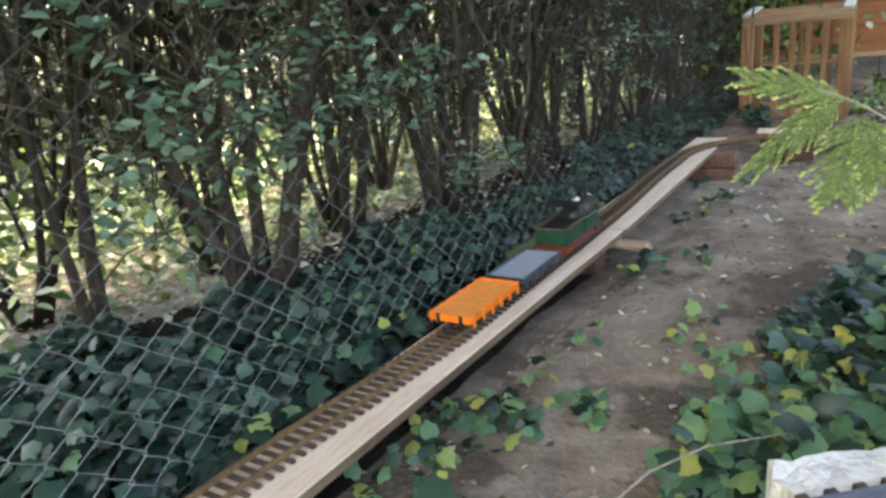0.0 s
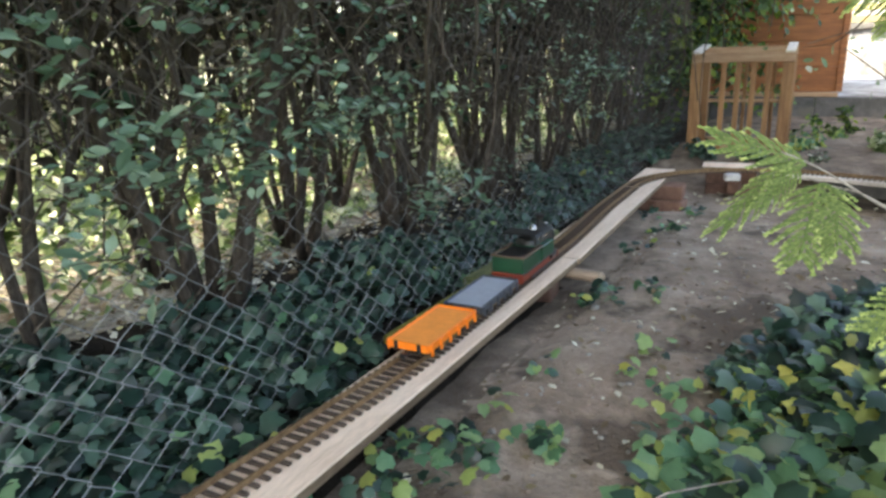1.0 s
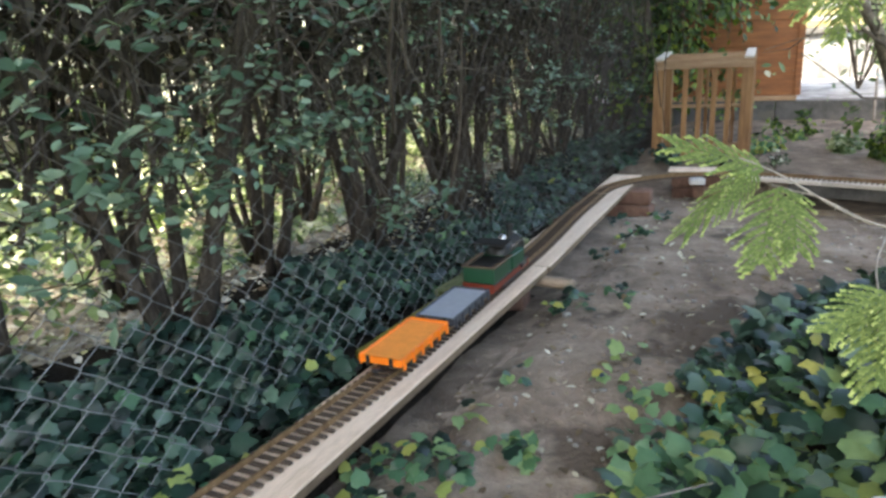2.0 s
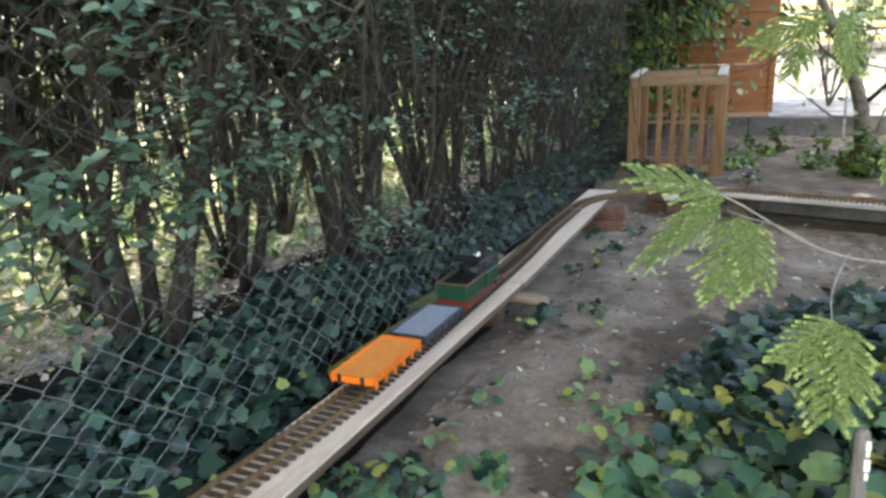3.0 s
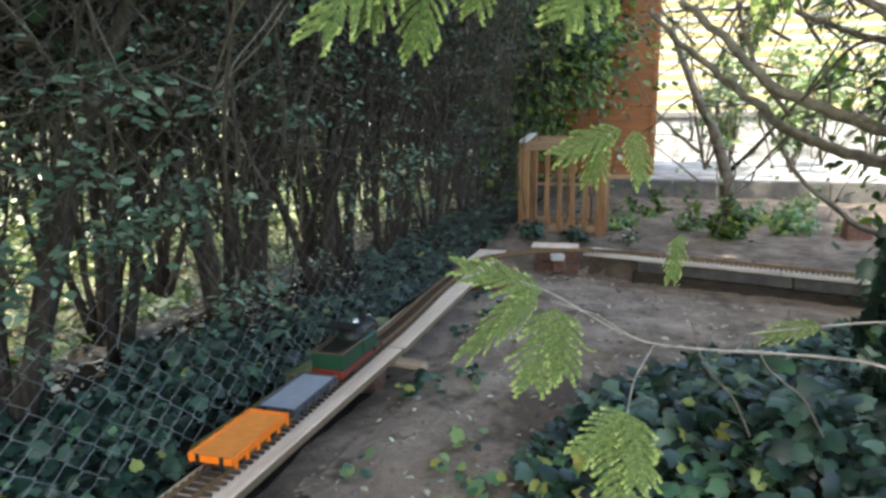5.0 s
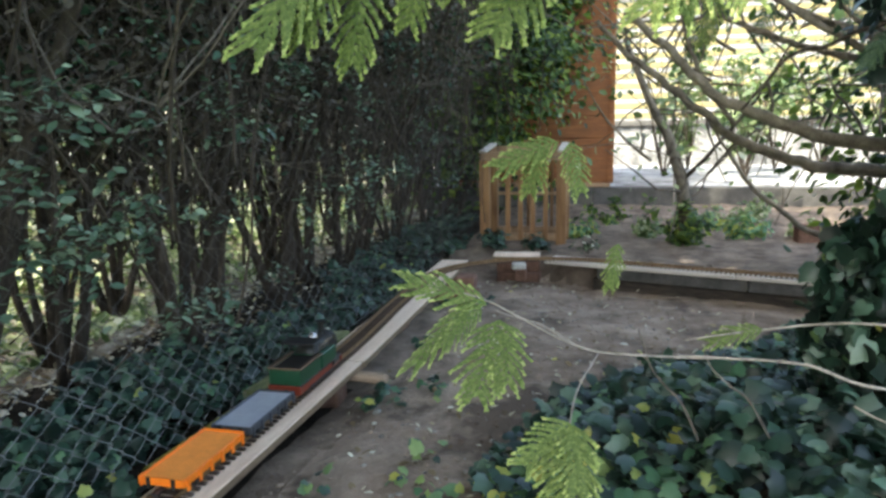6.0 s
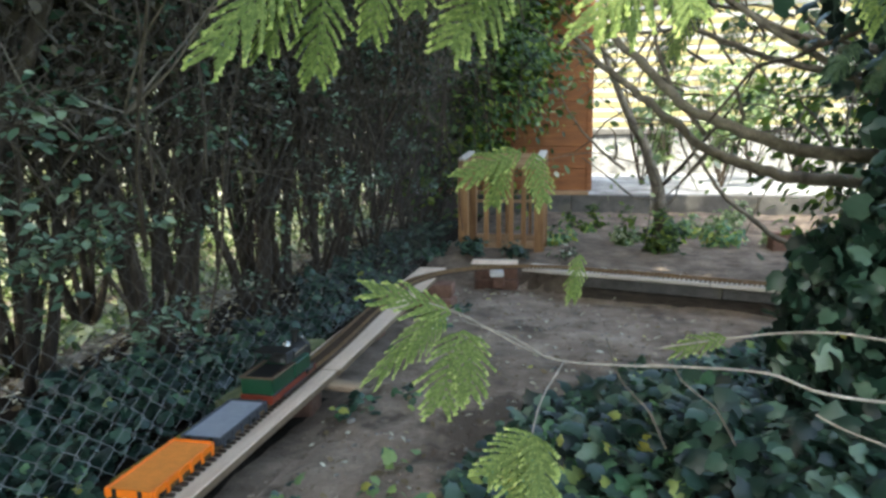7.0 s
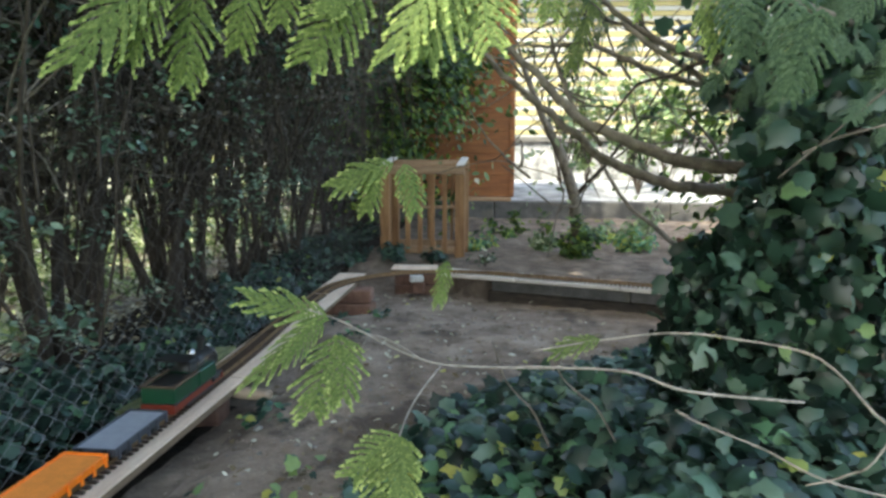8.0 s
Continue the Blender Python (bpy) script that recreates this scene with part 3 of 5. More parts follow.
def wagon(x, y, deck_mat, rim_mat, label):
    base = TOP + 0.0145
    w = thing("flat_wagon", label, "model wagon", pose(x, y, base), "train wagons")
    L, W = 0.218, 0.096
    part("deck", Geo().box((0, 0, 0.030), (W - 0.006, L - 0.006, 0.007), 0.001).mesh("deck", deck_mat), w)
    part("underframe", Geo().box((0, 0, 0.0215), (W - 0.012, L - 0.016, 0.009), 0.001).mesh("underframe", BLACK), w, "black underframe")
    for sx in (-1, 1):
        part("side_rim", Geo().box((sx * (W / 2 - 0.002), 0, 0.0295), (0.004, L, 0.016), 0.001).mesh("side_rim", rim_mat), w)
        part("end_rim", Geo().box((0, sx * (L / 2 - 0.002), 0.0295), (W - 0.009, 0.004, 0.016), 0.001).mesh("end_rim", rim_mat), w)
        for k in range(6):
            part("stake", Geo().box((sx * (W / 2 + 0.0017), -L / 2 + 0.012 + k * (L - 0.024) / 5, 0.0245), (0.0032, 0.009, 0.024), 0.0008).mesh("stake", rim_mat), w)
        for k in (-1, 1):
            part("end_stake", Geo().box((k * 0.026, sx * (L / 2 + 0.0017), 0.028), (0.008, 0.0032, 0.022), 0.0008).mesh("end_stake", BLACK), w)
        part("sole_bar", Geo().box((sx * 0.033, 0, 0.0195), (0.008, L - 0.02, 0.014), 0.0015).mesh("sole_bar", BLACK), w)
        part("coupler", Geo().box((0, sx * (L / 2 + 0.010), 0.016), (0.012, 0.026, 0.008), 0.002).mesh("coupler", BLACK), w)
        for k in (-1, 1):
            part("wheel", WHEEL_ME, w, "", pose(k * 0.0215, sx * 0.058, 0.0117, 0, 0, 180 if k > 0 else 0))
            part("axle_box", Geo().box((k * 0.04, sx * 0.058, 0.014), (0.01, 0.024, 0.018), 0.003).mesh("axle_box", BLACK), w)
        g = Geo()
        cyl(g, (0, sx * 0.058, 0.0117), (1, 0, 0), 0.003, 0.04, 8)
        part("axle", g.mesh("axle", STEEL), w)
    return w


wagon(-0.077, -0.735, ORANGE_DECK, ORANGE, "bright orange low-sided flat model wagon on the track")
wagon(-0.072, -0.501, DECK, SLATE, "grey-blue flat model wagon with dark rim")


def loco(y):
    base = TOP + 0.0055
    w = thing("steam_locomotive", "small green and black model steam locomotive with red frame", "model locomotive", pose(-0.068, y, base))
    W = 0.088
    part("frame", Geo().box((0, 0, 0.03), (0.078, 0.27, 0.022), 0.002).mesh("frame", REDDISH), w, "red frame")
    part("footplate", Geo().box((0, 0, 0.0435), (W, 0.275, 0.005), 0.001).mesh("footplate", BLACK), w)
    # open green bunker and cab tub
    for sx in (-1, 1):
        part("cab_side", Geo().box((sx * (W / 2 - 0.003), -0.07, 0.066), (0.004, 0.13, 0.04), 0.001).mesh("cab_side", GREEN), w, "green cab side")
        part("cab_rim", Geo().box((sx * (W / 2 - 0.003), -0.07, 0.088), (0.012, 0.135, 0.005), 0.001).mesh("cab_rim", BROWN), w)
        part("tank", Geo().box((sx * 0.034, 0.045, 0.066), (0.024, 0.1, 0.04), 0.003).mesh("tank", GREEN), w, "green side tank")
        part("buffer_beam", Geo().box((0, sx * 0.137, 0.034), (W, 0.005, 0.022), 0.001).mesh("buffer_beam", REDDISH), w)
        for k, yy in enumerate((-0.075, 0.0, 0.07)):
            g = Geo()
            cyl(g, (0, 0, 0), (1, 0, 0), 0.0145, 0.006, 20)
            part("wheel", g.mesh("wheel", REDDISH if k != 1 else BLACK), w, "", pose(sx * 0.0225, yy, 0.0235))
        part("rod", Geo().box((sx * 0.042, 0.0, 0.021), (0.003, 0.15, 0.006), 0.001).mesh("rod", BLACK), w)
        g = Geo()
        cyl(g, (sx * 0.036, 0.098, 0.037), (0, 1, 0), 0.011, 0.04, 14)
        part("cylinder", g.mesh("cylinder", BLACK), w)
    for yy in (-0.134, -0.006):
        part("cab_end", Geo().box((0, yy, 0.066), (W - 0.006, 0.004, 0.04), 0.001).mesh("cab_end", GREEN), w, "green cab end")
    part("cab_rim", Geo().box((0, -0.134, 0.088), (W - 0.016, 0.009, 0.0048), 0.001).mesh("cab_rim", BROWN), w)
    part("coal", Geo().box((0, -0.07, 0.0665), (0.0795, 0.122, 0.034), 0.004).mesh("coal", BLACK), w)
    g = Geo()
    cyl(g, (0, 0.06, 0.083), (0, 1, 0), 0.031, 0.135, 24)
    part("boiler", g.mesh("boiler", BLACK, True), w, "black boiler")
    g = Geo()
    cyl(g, (0, 0.13, 0.083), (0, 1, 0), 0.033, 0.012, 24)
    part("smokebox_door", g.mesh("smokebox_door", BLACK), w)
    g = Geo()
    g.tube([(0, 0.1, 0.105), (0, 0.1, 0.135), (0, 0.1, 0.142), (0, 0.1, 0.15)], [0.0095, 0.0085, 0.012, 0.0125], 16)
    part("chimney", g.mesh("chimney", BLACK), w)
    g = Geo()
    g.tube([(0, 0.045, 0.105), (0, 0.045, 0.122), (0, 0.045, 0.129), (0, 0.045, 0.132)], [0.013, 0.012, 0.008, 0.003], 16)
    part("dome", g.mesh("dome", STEEL, True), w, "shiny steam dome")
    part("cab_roof", Geo().box((0, -0.028, 0.128), (0.094, 0.06, 0.005), 0.002).mesh("cab_roof", BLACK), w)
    for sx in (-1, 1):
        for yy in (-0.052, -0.006):
            part("roof_post", Geo().box((sx * 0.043, yy, 0.112), (0.004, 0.004, 0.028), 0.0005).mesh("roof_post", BLACK), w)
    g = Geo()
    g.tube([(0.034, -0.0, 0.104), (0.036, 0.06, 0.106), (0.033, 0.125, 0.104)], 0.0016, 6)
    part("handrail", g.mesh("handrail", STEEL), w, "bright handrail")
    g = Geo()
    cyl(g, (0, 0.14, 0.108), (0, 1, 0), 0.009, 0.012, 14)
    part("headlamp", g.mesh("headlamp", GLASS), w)
    return w


loco(-0.221)

# ---- chain-link fence ----
FX, CELL_Y, CELL_Z = -0.235, 0.068, 0.060


def fence():
    """Zigzag wires hooked into one another: zinc bright near the ground, shade painted in higher up."""
    f = thing("chain_link_fence", "old chain-link fence, wire bright low down and coloured as shaded above", "fence")
    g = Geo()
    z0, rows = 0.10, 25
    y, k = -3.4, 0
    rng = np.random.default_rng(12)
    while y < 4.3:
        pts = []
        for r in range(rows * 2 + 1):
            side = 1 if (r + k) % 2 else -1
            yy = y + side * CELL_Y / 4 * 1.06
            zz = z0 + r * CELL_Z / 2
            wob = 0.012 * math.sin(yy * 1.7) + 0.008 * math.sin(zz * 4 + yy)
            # short upright twist at every knot
            for up in (-0.002, 0.002):
                pts.append((FX + wob + 0.0016 * side, yy + 0.004 * math.sin(zz * 9 + k) + 0.002 * rng.normal(), zz + up + 0.006 * math.sin(yy * 2.1)))
        g.tube(pts, 0.00082, 4, caps=False)
        y += CELL_Y / 2
        k += 1
    part("wire_mesh", g.mesh("wire_mesh", WIRE), f)
    g = Geo()
    g.tube([(FX + 0.012 * math.sin(a * 1.7) + 0.003, a, z0 + 0.006 * math.sin(a * 3)) for a in np.arange(-3.4, 4.3, 0.1)], 0.0012, 5)
    part("tension_wire", g.mesh("tension_wire", WIRE), f)
    for yy in (-3.4, 4.3):
        g = Geo()
        g.tube([(FX - 0.03, yy, 0.0), (FX - 0.03, yy, z0 + rows * CELL_Z)], 0.019, 10)
        part("post", g.mesh("post", WIRE), f)


fence()


# ---- hedge ----
def wander(p, d, length, steps, bend, rng, lift=0.0):
    pts = [Vector(p)]
    d = Vector(d).normalized()
    for i in range(steps):
        d = (d + Vector(rng.normal(0, bend, 3)) + Vector((0, 0, lift))).normalized()
        pts.append(pts[-1] + d * (length / steps))
    return pts


def shrub(x, y, seed, stems, tall, leaves, thick, label, group, name="hedge_shrub", leaf=None, leaf_z=(0.45, 1.0), spread=0.32, leaf_size=(0.026, 0.05), twig_n=70, overhang=0.0, gaps=-0.05):
    rng = np.random.default_rng(seed)
    z0 = height(x, y) - 0.02
    h = thing(name, label, "shrub", pose(x, y, z0), group)
    ends, tg = [], Geo()
    for k in range(stems):
        a = 2 * math.pi * (k + rng.uniform(-0.3, 0.3)) / stems
        lean = rng.uniform(0.05, 0.38)
        d = (math.cos(a) * lean, math.sin(a) * lean * 1.2, 1)
        p = (math.cos(a) * thick * 1.1, math.sin(a) * thick * 1.3, 0)
        pts = wander(p, d, tall * rng.uniform(0.8, 1.05), 9, 0.085, rng, 0.02)
        r0 = thick * rng.uniform(0.5, 1.0)
        g = Geo()
        g.tube(pts, [max(r0 * (1.25 if i == 0 else 1) * (1 - 0.085 * i), 0.003) for i in range(10)], 7)
        for i in range(2, 9):
            for b in range(1 if i > 3 else int(rng.random() < 0.5)):
                dd = Vector((rng.normal(0, 1), rng.normal(0, 1), rng.uniform(0.3, 1.2)))
                side = wander(pts[i], dd, rng.uniform(0.25, 0.55), 5, 0.16, rng, 0.05)
                rb = r0 * 0.36 * (1 - 0.06 * i)
                g.tube(side, [max(rb * (1 - 0.17 * q), 0.0018) for q in range(6)], 5, caps=False)
                ends += side[2:]
        ends += pts[4:]
        part("stem", g.mesh("stem", BARK, True), h)
    ends = [e for e in ends if e[2] > 0.24]
    for k in range(twig_n):
        e = ends[rng.integers(len(ends))]
        if k % 5 < 1:
            # upright whips between the stems
            e = Vector((e[0] + rng.normal(0, 0.1), e[1] + rng.normal(0, 0.14), e[2] * rng.uniform(0.3, 0.9)))
            t = wander(e, (rng.normal(0, 0.16), rng.normal(0, 0.2), 1), rng.uniform(0.4, 1.1), 6, 0.1, rng, 0.03)
            r = rng.uniform(0.0025, 0.006)
            tg.tube(t, [r * (1 - 0.12 * q) for q in range(7)], 4, 1, caps=False)
            continue
        dd = Vector((rng.normal(0.1, 1), rng.normal(0, 1), rng.normal(0.15, 0.6)))
        t = wander(e, dd, rng.uniform(0.18, 0.55), 4, 0.22, rng, 0.05)
        tg.tube(t, [0.0026, 0.0021, 0.0017, 0.0013, 0.0009], 4, caps=False)
    part("brushwood", tg.mesh("brushwood", [TWIG, BARK]), h)["kind"] = "stuff"
    if leaves:
        n = leaves
        idx = rng.integers(len(ends), size=n)
        base = np.array([tuple(e) for e in ends])[idx]
        place = base + rng.normal(0, spread * 0.45, (n, 3))
        zz = place[:, 2]
        place[:, 0] += np.clip((zz - 0.5) * 1.1, 0, 0.66) * rng.random(n) ** 0.7 * overhang
        keep = rng.random(n) < np.clip((zz - leaf_z[0]) / (leaf_z[1] - leaf_z[0]), 0.06, 1.0)
        keep &= np.array([bump_noise(p[1] + y, p[2], 5.5, x * 3) + 0.5 * bump_noise(p[1] + y, p[2], 13, x * 3) for p in place]) > gaps
        keep &= (place[:, 0] + x < FX + 0.03 + (np.clip((zz - 0.75) * 0.6, 0, 0.35) if overhang > 0.5 else 0.03))
        place = place[keep]
        n = len(place)
        nor = np.stack([rng.normal(0.35, 0.6, n), rng.normal(-0.1, 0.6, n), np.abs(rng.normal(0.7, 0.5, n))], 1)
        me = scatter("foliage", [OVATE], [leaf or HEDGE], place, turned(nor, rng.uniform(0, 6.28, n)), rng.uniform(*leaf_size, n))
        part("foliage", me, h)
    return h


for i, (yy, xx, k, th) in enumerate(((-3.3, -0.85, 4, 0.022), (-2.85, -0.8, 4, 0.022), (-2.4, -0.82, 4, 0.022), (-1.95, -0.85, 3, 0.022), (-1.5, -0.9, 3, 0.02), (-1.12, -0.83, 2, 0.022), (-0.71, -0.74, 5, 0.04), (-0.28, -0.78, 3, 0.02), (0.12, -0.7, 4, 0.024), (0.5, -0.78, 3, 0.02), (0.85, -0.68, 4, 0.024), (1.25, -0.74, 4, 0.02), (1.6, -0.68, 4, 0.024), (2.0, -0.72, 4, 0.02), (2.4, -0.66, 4, 0.024), (2.8, -0.7, 4, 0.02), (3.3, -0.66, 4, 0.024), (3.8, -0.66, 4, 0.024), (4.25, -0.6, 4, 0.024))):
    shrub(xx, yy, 20 + i, k, 2.2, 4200 if yy < -0.75 else 5600, th * 1.0, "old multi-stemmed hedge shrub with dark bare trunks", "hedge row", twig_n=360, leaf_z=(0.4, 1.0) if yy < 0.6 else (0.8, 1.2), overhang=1.0 if yy > -0.75 else 0.2, leaf_size=(0.016, 0.034), leaf=HEDGE)
for i, yy in enumerate(np.arange(-3.6, 5.2, 0.5)):
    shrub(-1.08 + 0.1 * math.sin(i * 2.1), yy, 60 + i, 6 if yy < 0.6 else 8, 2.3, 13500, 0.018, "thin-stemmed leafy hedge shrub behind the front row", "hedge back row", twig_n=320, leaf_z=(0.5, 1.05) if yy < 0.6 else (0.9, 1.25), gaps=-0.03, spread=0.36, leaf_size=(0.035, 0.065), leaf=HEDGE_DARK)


def sprig(x, y, z, seed, n=16, size=(0.011, 0.025)):
    """A leafy side shoot that reaches out through the fence: a few leaf rosettes on thin stalks."""
    rng = np.random.default_rng(seed)
    s = thing("hedge_sprig", "leafy green hedge shoot poking through the fence", "sprig", pose(x, y, z), "hedge sprigs")
    g = Geo()
    start = Vector((-0.14, rng.uniform(-0.08, 0.08), rng.uniform(-0.12, -0.02)))
    g.tube([start, start * 0.5 + Vector((0, 0, 0.02)), (0, 0, 0)], [0.0018, 0.0014, 0.001], 5)
    heads = [Vector(rng.normal(0, 1, 3) * np.array([0.03, 0.055, 0.03])) for _ in range(max(2, n // 6))]
    for e in heads:
        g.tube([Vector((-0.03, 0, -0.01)), e * 0.6, e], [0.0011, 0.0009, 0.0006], 4)
    part("shoot", g.mesh("shoot", BARK), s)
    hd = np.array([tuple(e) for e in heads])
    place = hd[rng.integers(len(hd), size=n)] + rng.normal(0, 0.011, (n, 3))
    nor = np.stack([rng.normal(0.15, 0.5, n), rng.normal(-0.3, 0.5, n), np.ones(n)], 1)
    me = scatter("foliage", [OVATE], [HEDGE_NEW], place, turned(nor, rng.uniform(0, 6.28, n)), rng.uniform(*size, n))
    part("foliage", me, s)


for i, (x, y, z) in enumerate(((0.05, -0.88, 0.53), (-0.02, -1.40, 0.68), (-0.10, -1.39, 0.53), (-0.10, -1.04, 0.67), (-0.12, -0.94, 0.66), (-0.10, -1.48, 0.78), (-0.10, -1.17, 0.61), (-0.05, -1.49, 0.62), (-0.10, -1.26, 0.59), (-0.02, -1.31, 0.84), (-0.10, -0.96, 0.86), (-0.10, -0.51, 0.87), (-0.12, -1.05, 0.76), (-0.10, -0.62, 0.47), (-0.10, -1.31, 0.65), (-0.05, -1.26, 0.65), (-0.10, -0.98, 0.67), (-0.02, -1.04, 0.85), (-0.10, -0.81, 0.84), (-0.12, -0.46, 0.85), (-0.10, -0.75, 0.66), (-0.10, -0.83, 0.68))):
    sprig(x, y, z, 700 + i, 46, (0.012, 0.03))
_r = np.random.default_rng(41)
for i in range(76):
    sprig(_r.uniform(-0.5, -0.15), -1.2 + 4.9 * (i + _r.random()) / 76, 0.32 + 1.0 * _r.random(), 720 + i, int(_r.integers(14, 36)))

for i in range(30):
    sprig(_r.uniform(-0.27, -0.1), -0.4 + 2.0 * (i + _r.random()) / 30, 0.5 + 0.75 * _r.random(), 860 + i, int(_r.integers(14, 34)), (0.012, 0.028))


def undergrowth():
    rng = np.random.default_rng(43)
    n = 34000
    x = -1.0 - 2.5 * rng.random(n) ** 1.2
    y = rng.uniform(-2.5, 7.5, n)
    cl = np.array([bump_noise(a, b, 1.6, 11) for a, b in zip(x, y)])
    z = np.array([height(a, b) for a, b in zip(x, y)]) + rng.random(n) * np.clip(0.2 + 0.6 * cl + 0.1 * (-1.3 - x), 0.03, 0.5)
    nor = np.stack([rng.normal(0.3, 0.6, n), rng.normal(-0.2, 0.6, n), np.ones(n)], 1)
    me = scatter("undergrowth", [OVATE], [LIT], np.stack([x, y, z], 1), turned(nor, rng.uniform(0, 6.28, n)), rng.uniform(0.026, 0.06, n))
    thing("undergrowth", "low green undergrowth behind the hedge, leaves whitened as sun glare", "undergrowth", kind="stuff", me=me)


undergrowth()


# ---- ivy ----
def ivy_bed(name, label, kind, n, size, box, lift, young, seed):
    rng = np.random.default_rng(seed)
    pts = []
    while len(pts) < n:
        x, y = rng.uniform(box[0], box[1]), rng.uniform(box[2], box[3])
        if in_patch(x, y, kind):
            if kind == "fence" and y > 0 and rng.random() < 0.6:
                continue
            if kind == "bank" and math.hypot(x - 0.75, y + 1.87) < 0.42:
                continue
            pts.append((x, y, height(x, y) + rng.uniform(0.005, lift) * (0.6 + 0.6 * bump_noise(x, y, 4.0, 2))))
    pts = np.array(pts)
    nor = np.stack([rng.normal(0.12, 0.55, n), rng.normal(-0.25, 0.55, n), np.ones(n)], 1)
    # more pale leaves at the open near end of the bank: skylight put into colour
    which = (rng.random(n) < young + (0.68 * np.clip((-0.45 - pts[:, 1]) * 2.2, 0, 1) * np.clip((0.92 - pts[:, 0]) * 5, 0, 1) if kind == "bank" else 0)).astype(int)
    t2 = (IVY_LEAF[0], IVY_LEAF[1], [1] * 12)
    me = scatter(name, [IVY_LEAF, t2], [IVY, IVY_NEW_LIT], pts, turned(nor, rng.uniform(0, 6.28, n)), rng.uniform(size[0], size[1], n), which)
    thing(name, label, "ivy", kind="stuff", me=me)


ivy_bed("ivy_carpet", "dense dark green ivy carpet behind the fence", "fence", 7600, (0.024, 0.05), (-1.1, -0.15, -2, 3.6), 0.12, 0.03, 5)
ivy_bed("ivy_bank", "dark green ivy covering the bank, coloured paler at its lit near end", "bank", 15000, (0.022, 0.052), (0.3, 2.6, -1.9, 1.3), 0.1, 0.06, 6)


def ivy_clump(x, y, n, r, young, seed, tall=0.06, size=(0.017, 0.038), label="small ivy clump on bare soil"):
    rng = np.random.default_rng(seed)
    a, rr = rng.uniform(0, 6.28, n), r * np.sqrt(rng.random(n))
    px, py = x + rr * np.cos(a), y + rr * np.sin(a)
    pts = np.array([(u, v, height(u, v) + rng.uniform(0.004, tall * (1 - 0.6 * q / r) + 0.006)) for u, v, q in zip(px, py, rr)])
    nor = np.stack([rng.normal(0, 0.5, n), rng.normal(-0.2, 0.5, n), np.ones(n)], 1)
    which = (rng.random(n) < young).astype(int)
    t2 = (IVY_LEAF[0], IVY_LEAF[1], [1] * 12)
    me = scatter("ivy_clump", [IVY_LEAF, t2], [IVY, IVY_NEW_LIT], pts, turned(nor, rng.uniform(0, 6.28, n)), rng.uniform(size[0], size[1], n), which)
    thing("ivy_clump", label, "ivy", group="ivy clumps", kind="stuff", me=me)


for k, (x, y, n, r, yg) in enumerate(((0.06, -1.02, 84, 0.115, 0.55), (0.02, -1.18, 30, 0.08, 0.5), (0.1, -0.12, 28, 0.07, 0.2), (0.24, -0.05, 12, 0.05, 0.4), (0.38, -0.66, 9, 0.06, 0.8), (0.44, -0.8, 24, 0.08, 0.7), (0.52, -0.62, 22, 0.09, 0.75), (0.13, -0.62, 8, 0.04, 0.5), (0.33, -0.45, 6, 0.04, 0.6), (0.1, 0.95, 22, 0.08, 0.2), (0.0, 1.15, 14, 0.06, 0.2), (0.15, 1.3, 14, 0.05, 0.3), (0.06, 0.6, 10, 0.06, 0.2), (0.5, -0.88, 34, 0.09, 0.75), (0.58, -0.7, 34, 0.09, 0.65), (0.62, -0.45, 20, 0.08, 0.5))):
    ivy_clump(x, y, n, r, yg, 300 + k)
for k, (x, y, n, r) in enumerate(((0.195, -0.9, 14, 0.05), (0.235, -0.88, 9, 0.04), (0.13, -0.985, 7, 0.035), (0.09, -0.79, 6, 0.03), (0.32, -0.61, 7, 0.04))):
    ivy_clump(x, y, n, r, 0.82, 330 + k, label="small yellowing ivy seedlings on bare soil")
ivy_clump(0.62, -1.08, 42, 0.13, 0.06, 341, 0.1, (0.04, 0.075), "large ivy leaves at the near end of the bank")
ivy_clump(0.49, -0.97, 30, 0.1, 0.6, 342, 0.06, (0.02, 0.04), "yellowing ivy leaves at the edge of the bank")
ivy_clump(0.56, -0.82, 30, 0.1, 0.5, 343, 0.08, (0.02, 0.04), "yellowing ivy leaves at the edge of the bank")
ivy_clump(0.55, -1.06, 40, 0.1, 0.45, 344, 0.07, (0.025, 0.05), "young green ivy leaves at the edge of the bank")
ivy_clump(0.6, -0.95, 46, 0.13, 0.4, 345, 0.1, (0.025, 0.055), "young green ivy leaves at the edge of the bank")
ivy_clump(0.18, -1.33, 14, 0.06, 0.7, 340, 0.14, (0.045, 0.075), "pale young ivy leaves at the edge of the bank")
for k, (x, y) in enumerate(((0.62, -0.9), (0.7, -0.74), (0.76, -0.98), (0.56, -1.0))):
    ivy_clump(x, y, 44, 0.13, 0.6, 350 + k, 0.13, (0.03, 0.06), "broad green ivy leaves on the near bank")
g = Geo()
g.tube([(0.40, -1.40, 0.27), (0.446, -1.32, 0.30), (0.486, -1.255, 0.30), (0.55, -1.15, 0.27)], [0.0009, 0.0012, 0.0011, 0.0008], 6)
thing("bare_stem", "thin pale bare ivy stem arching over the bank", "stem", me=g.mesh("bare_stem", PALE_TWIG))

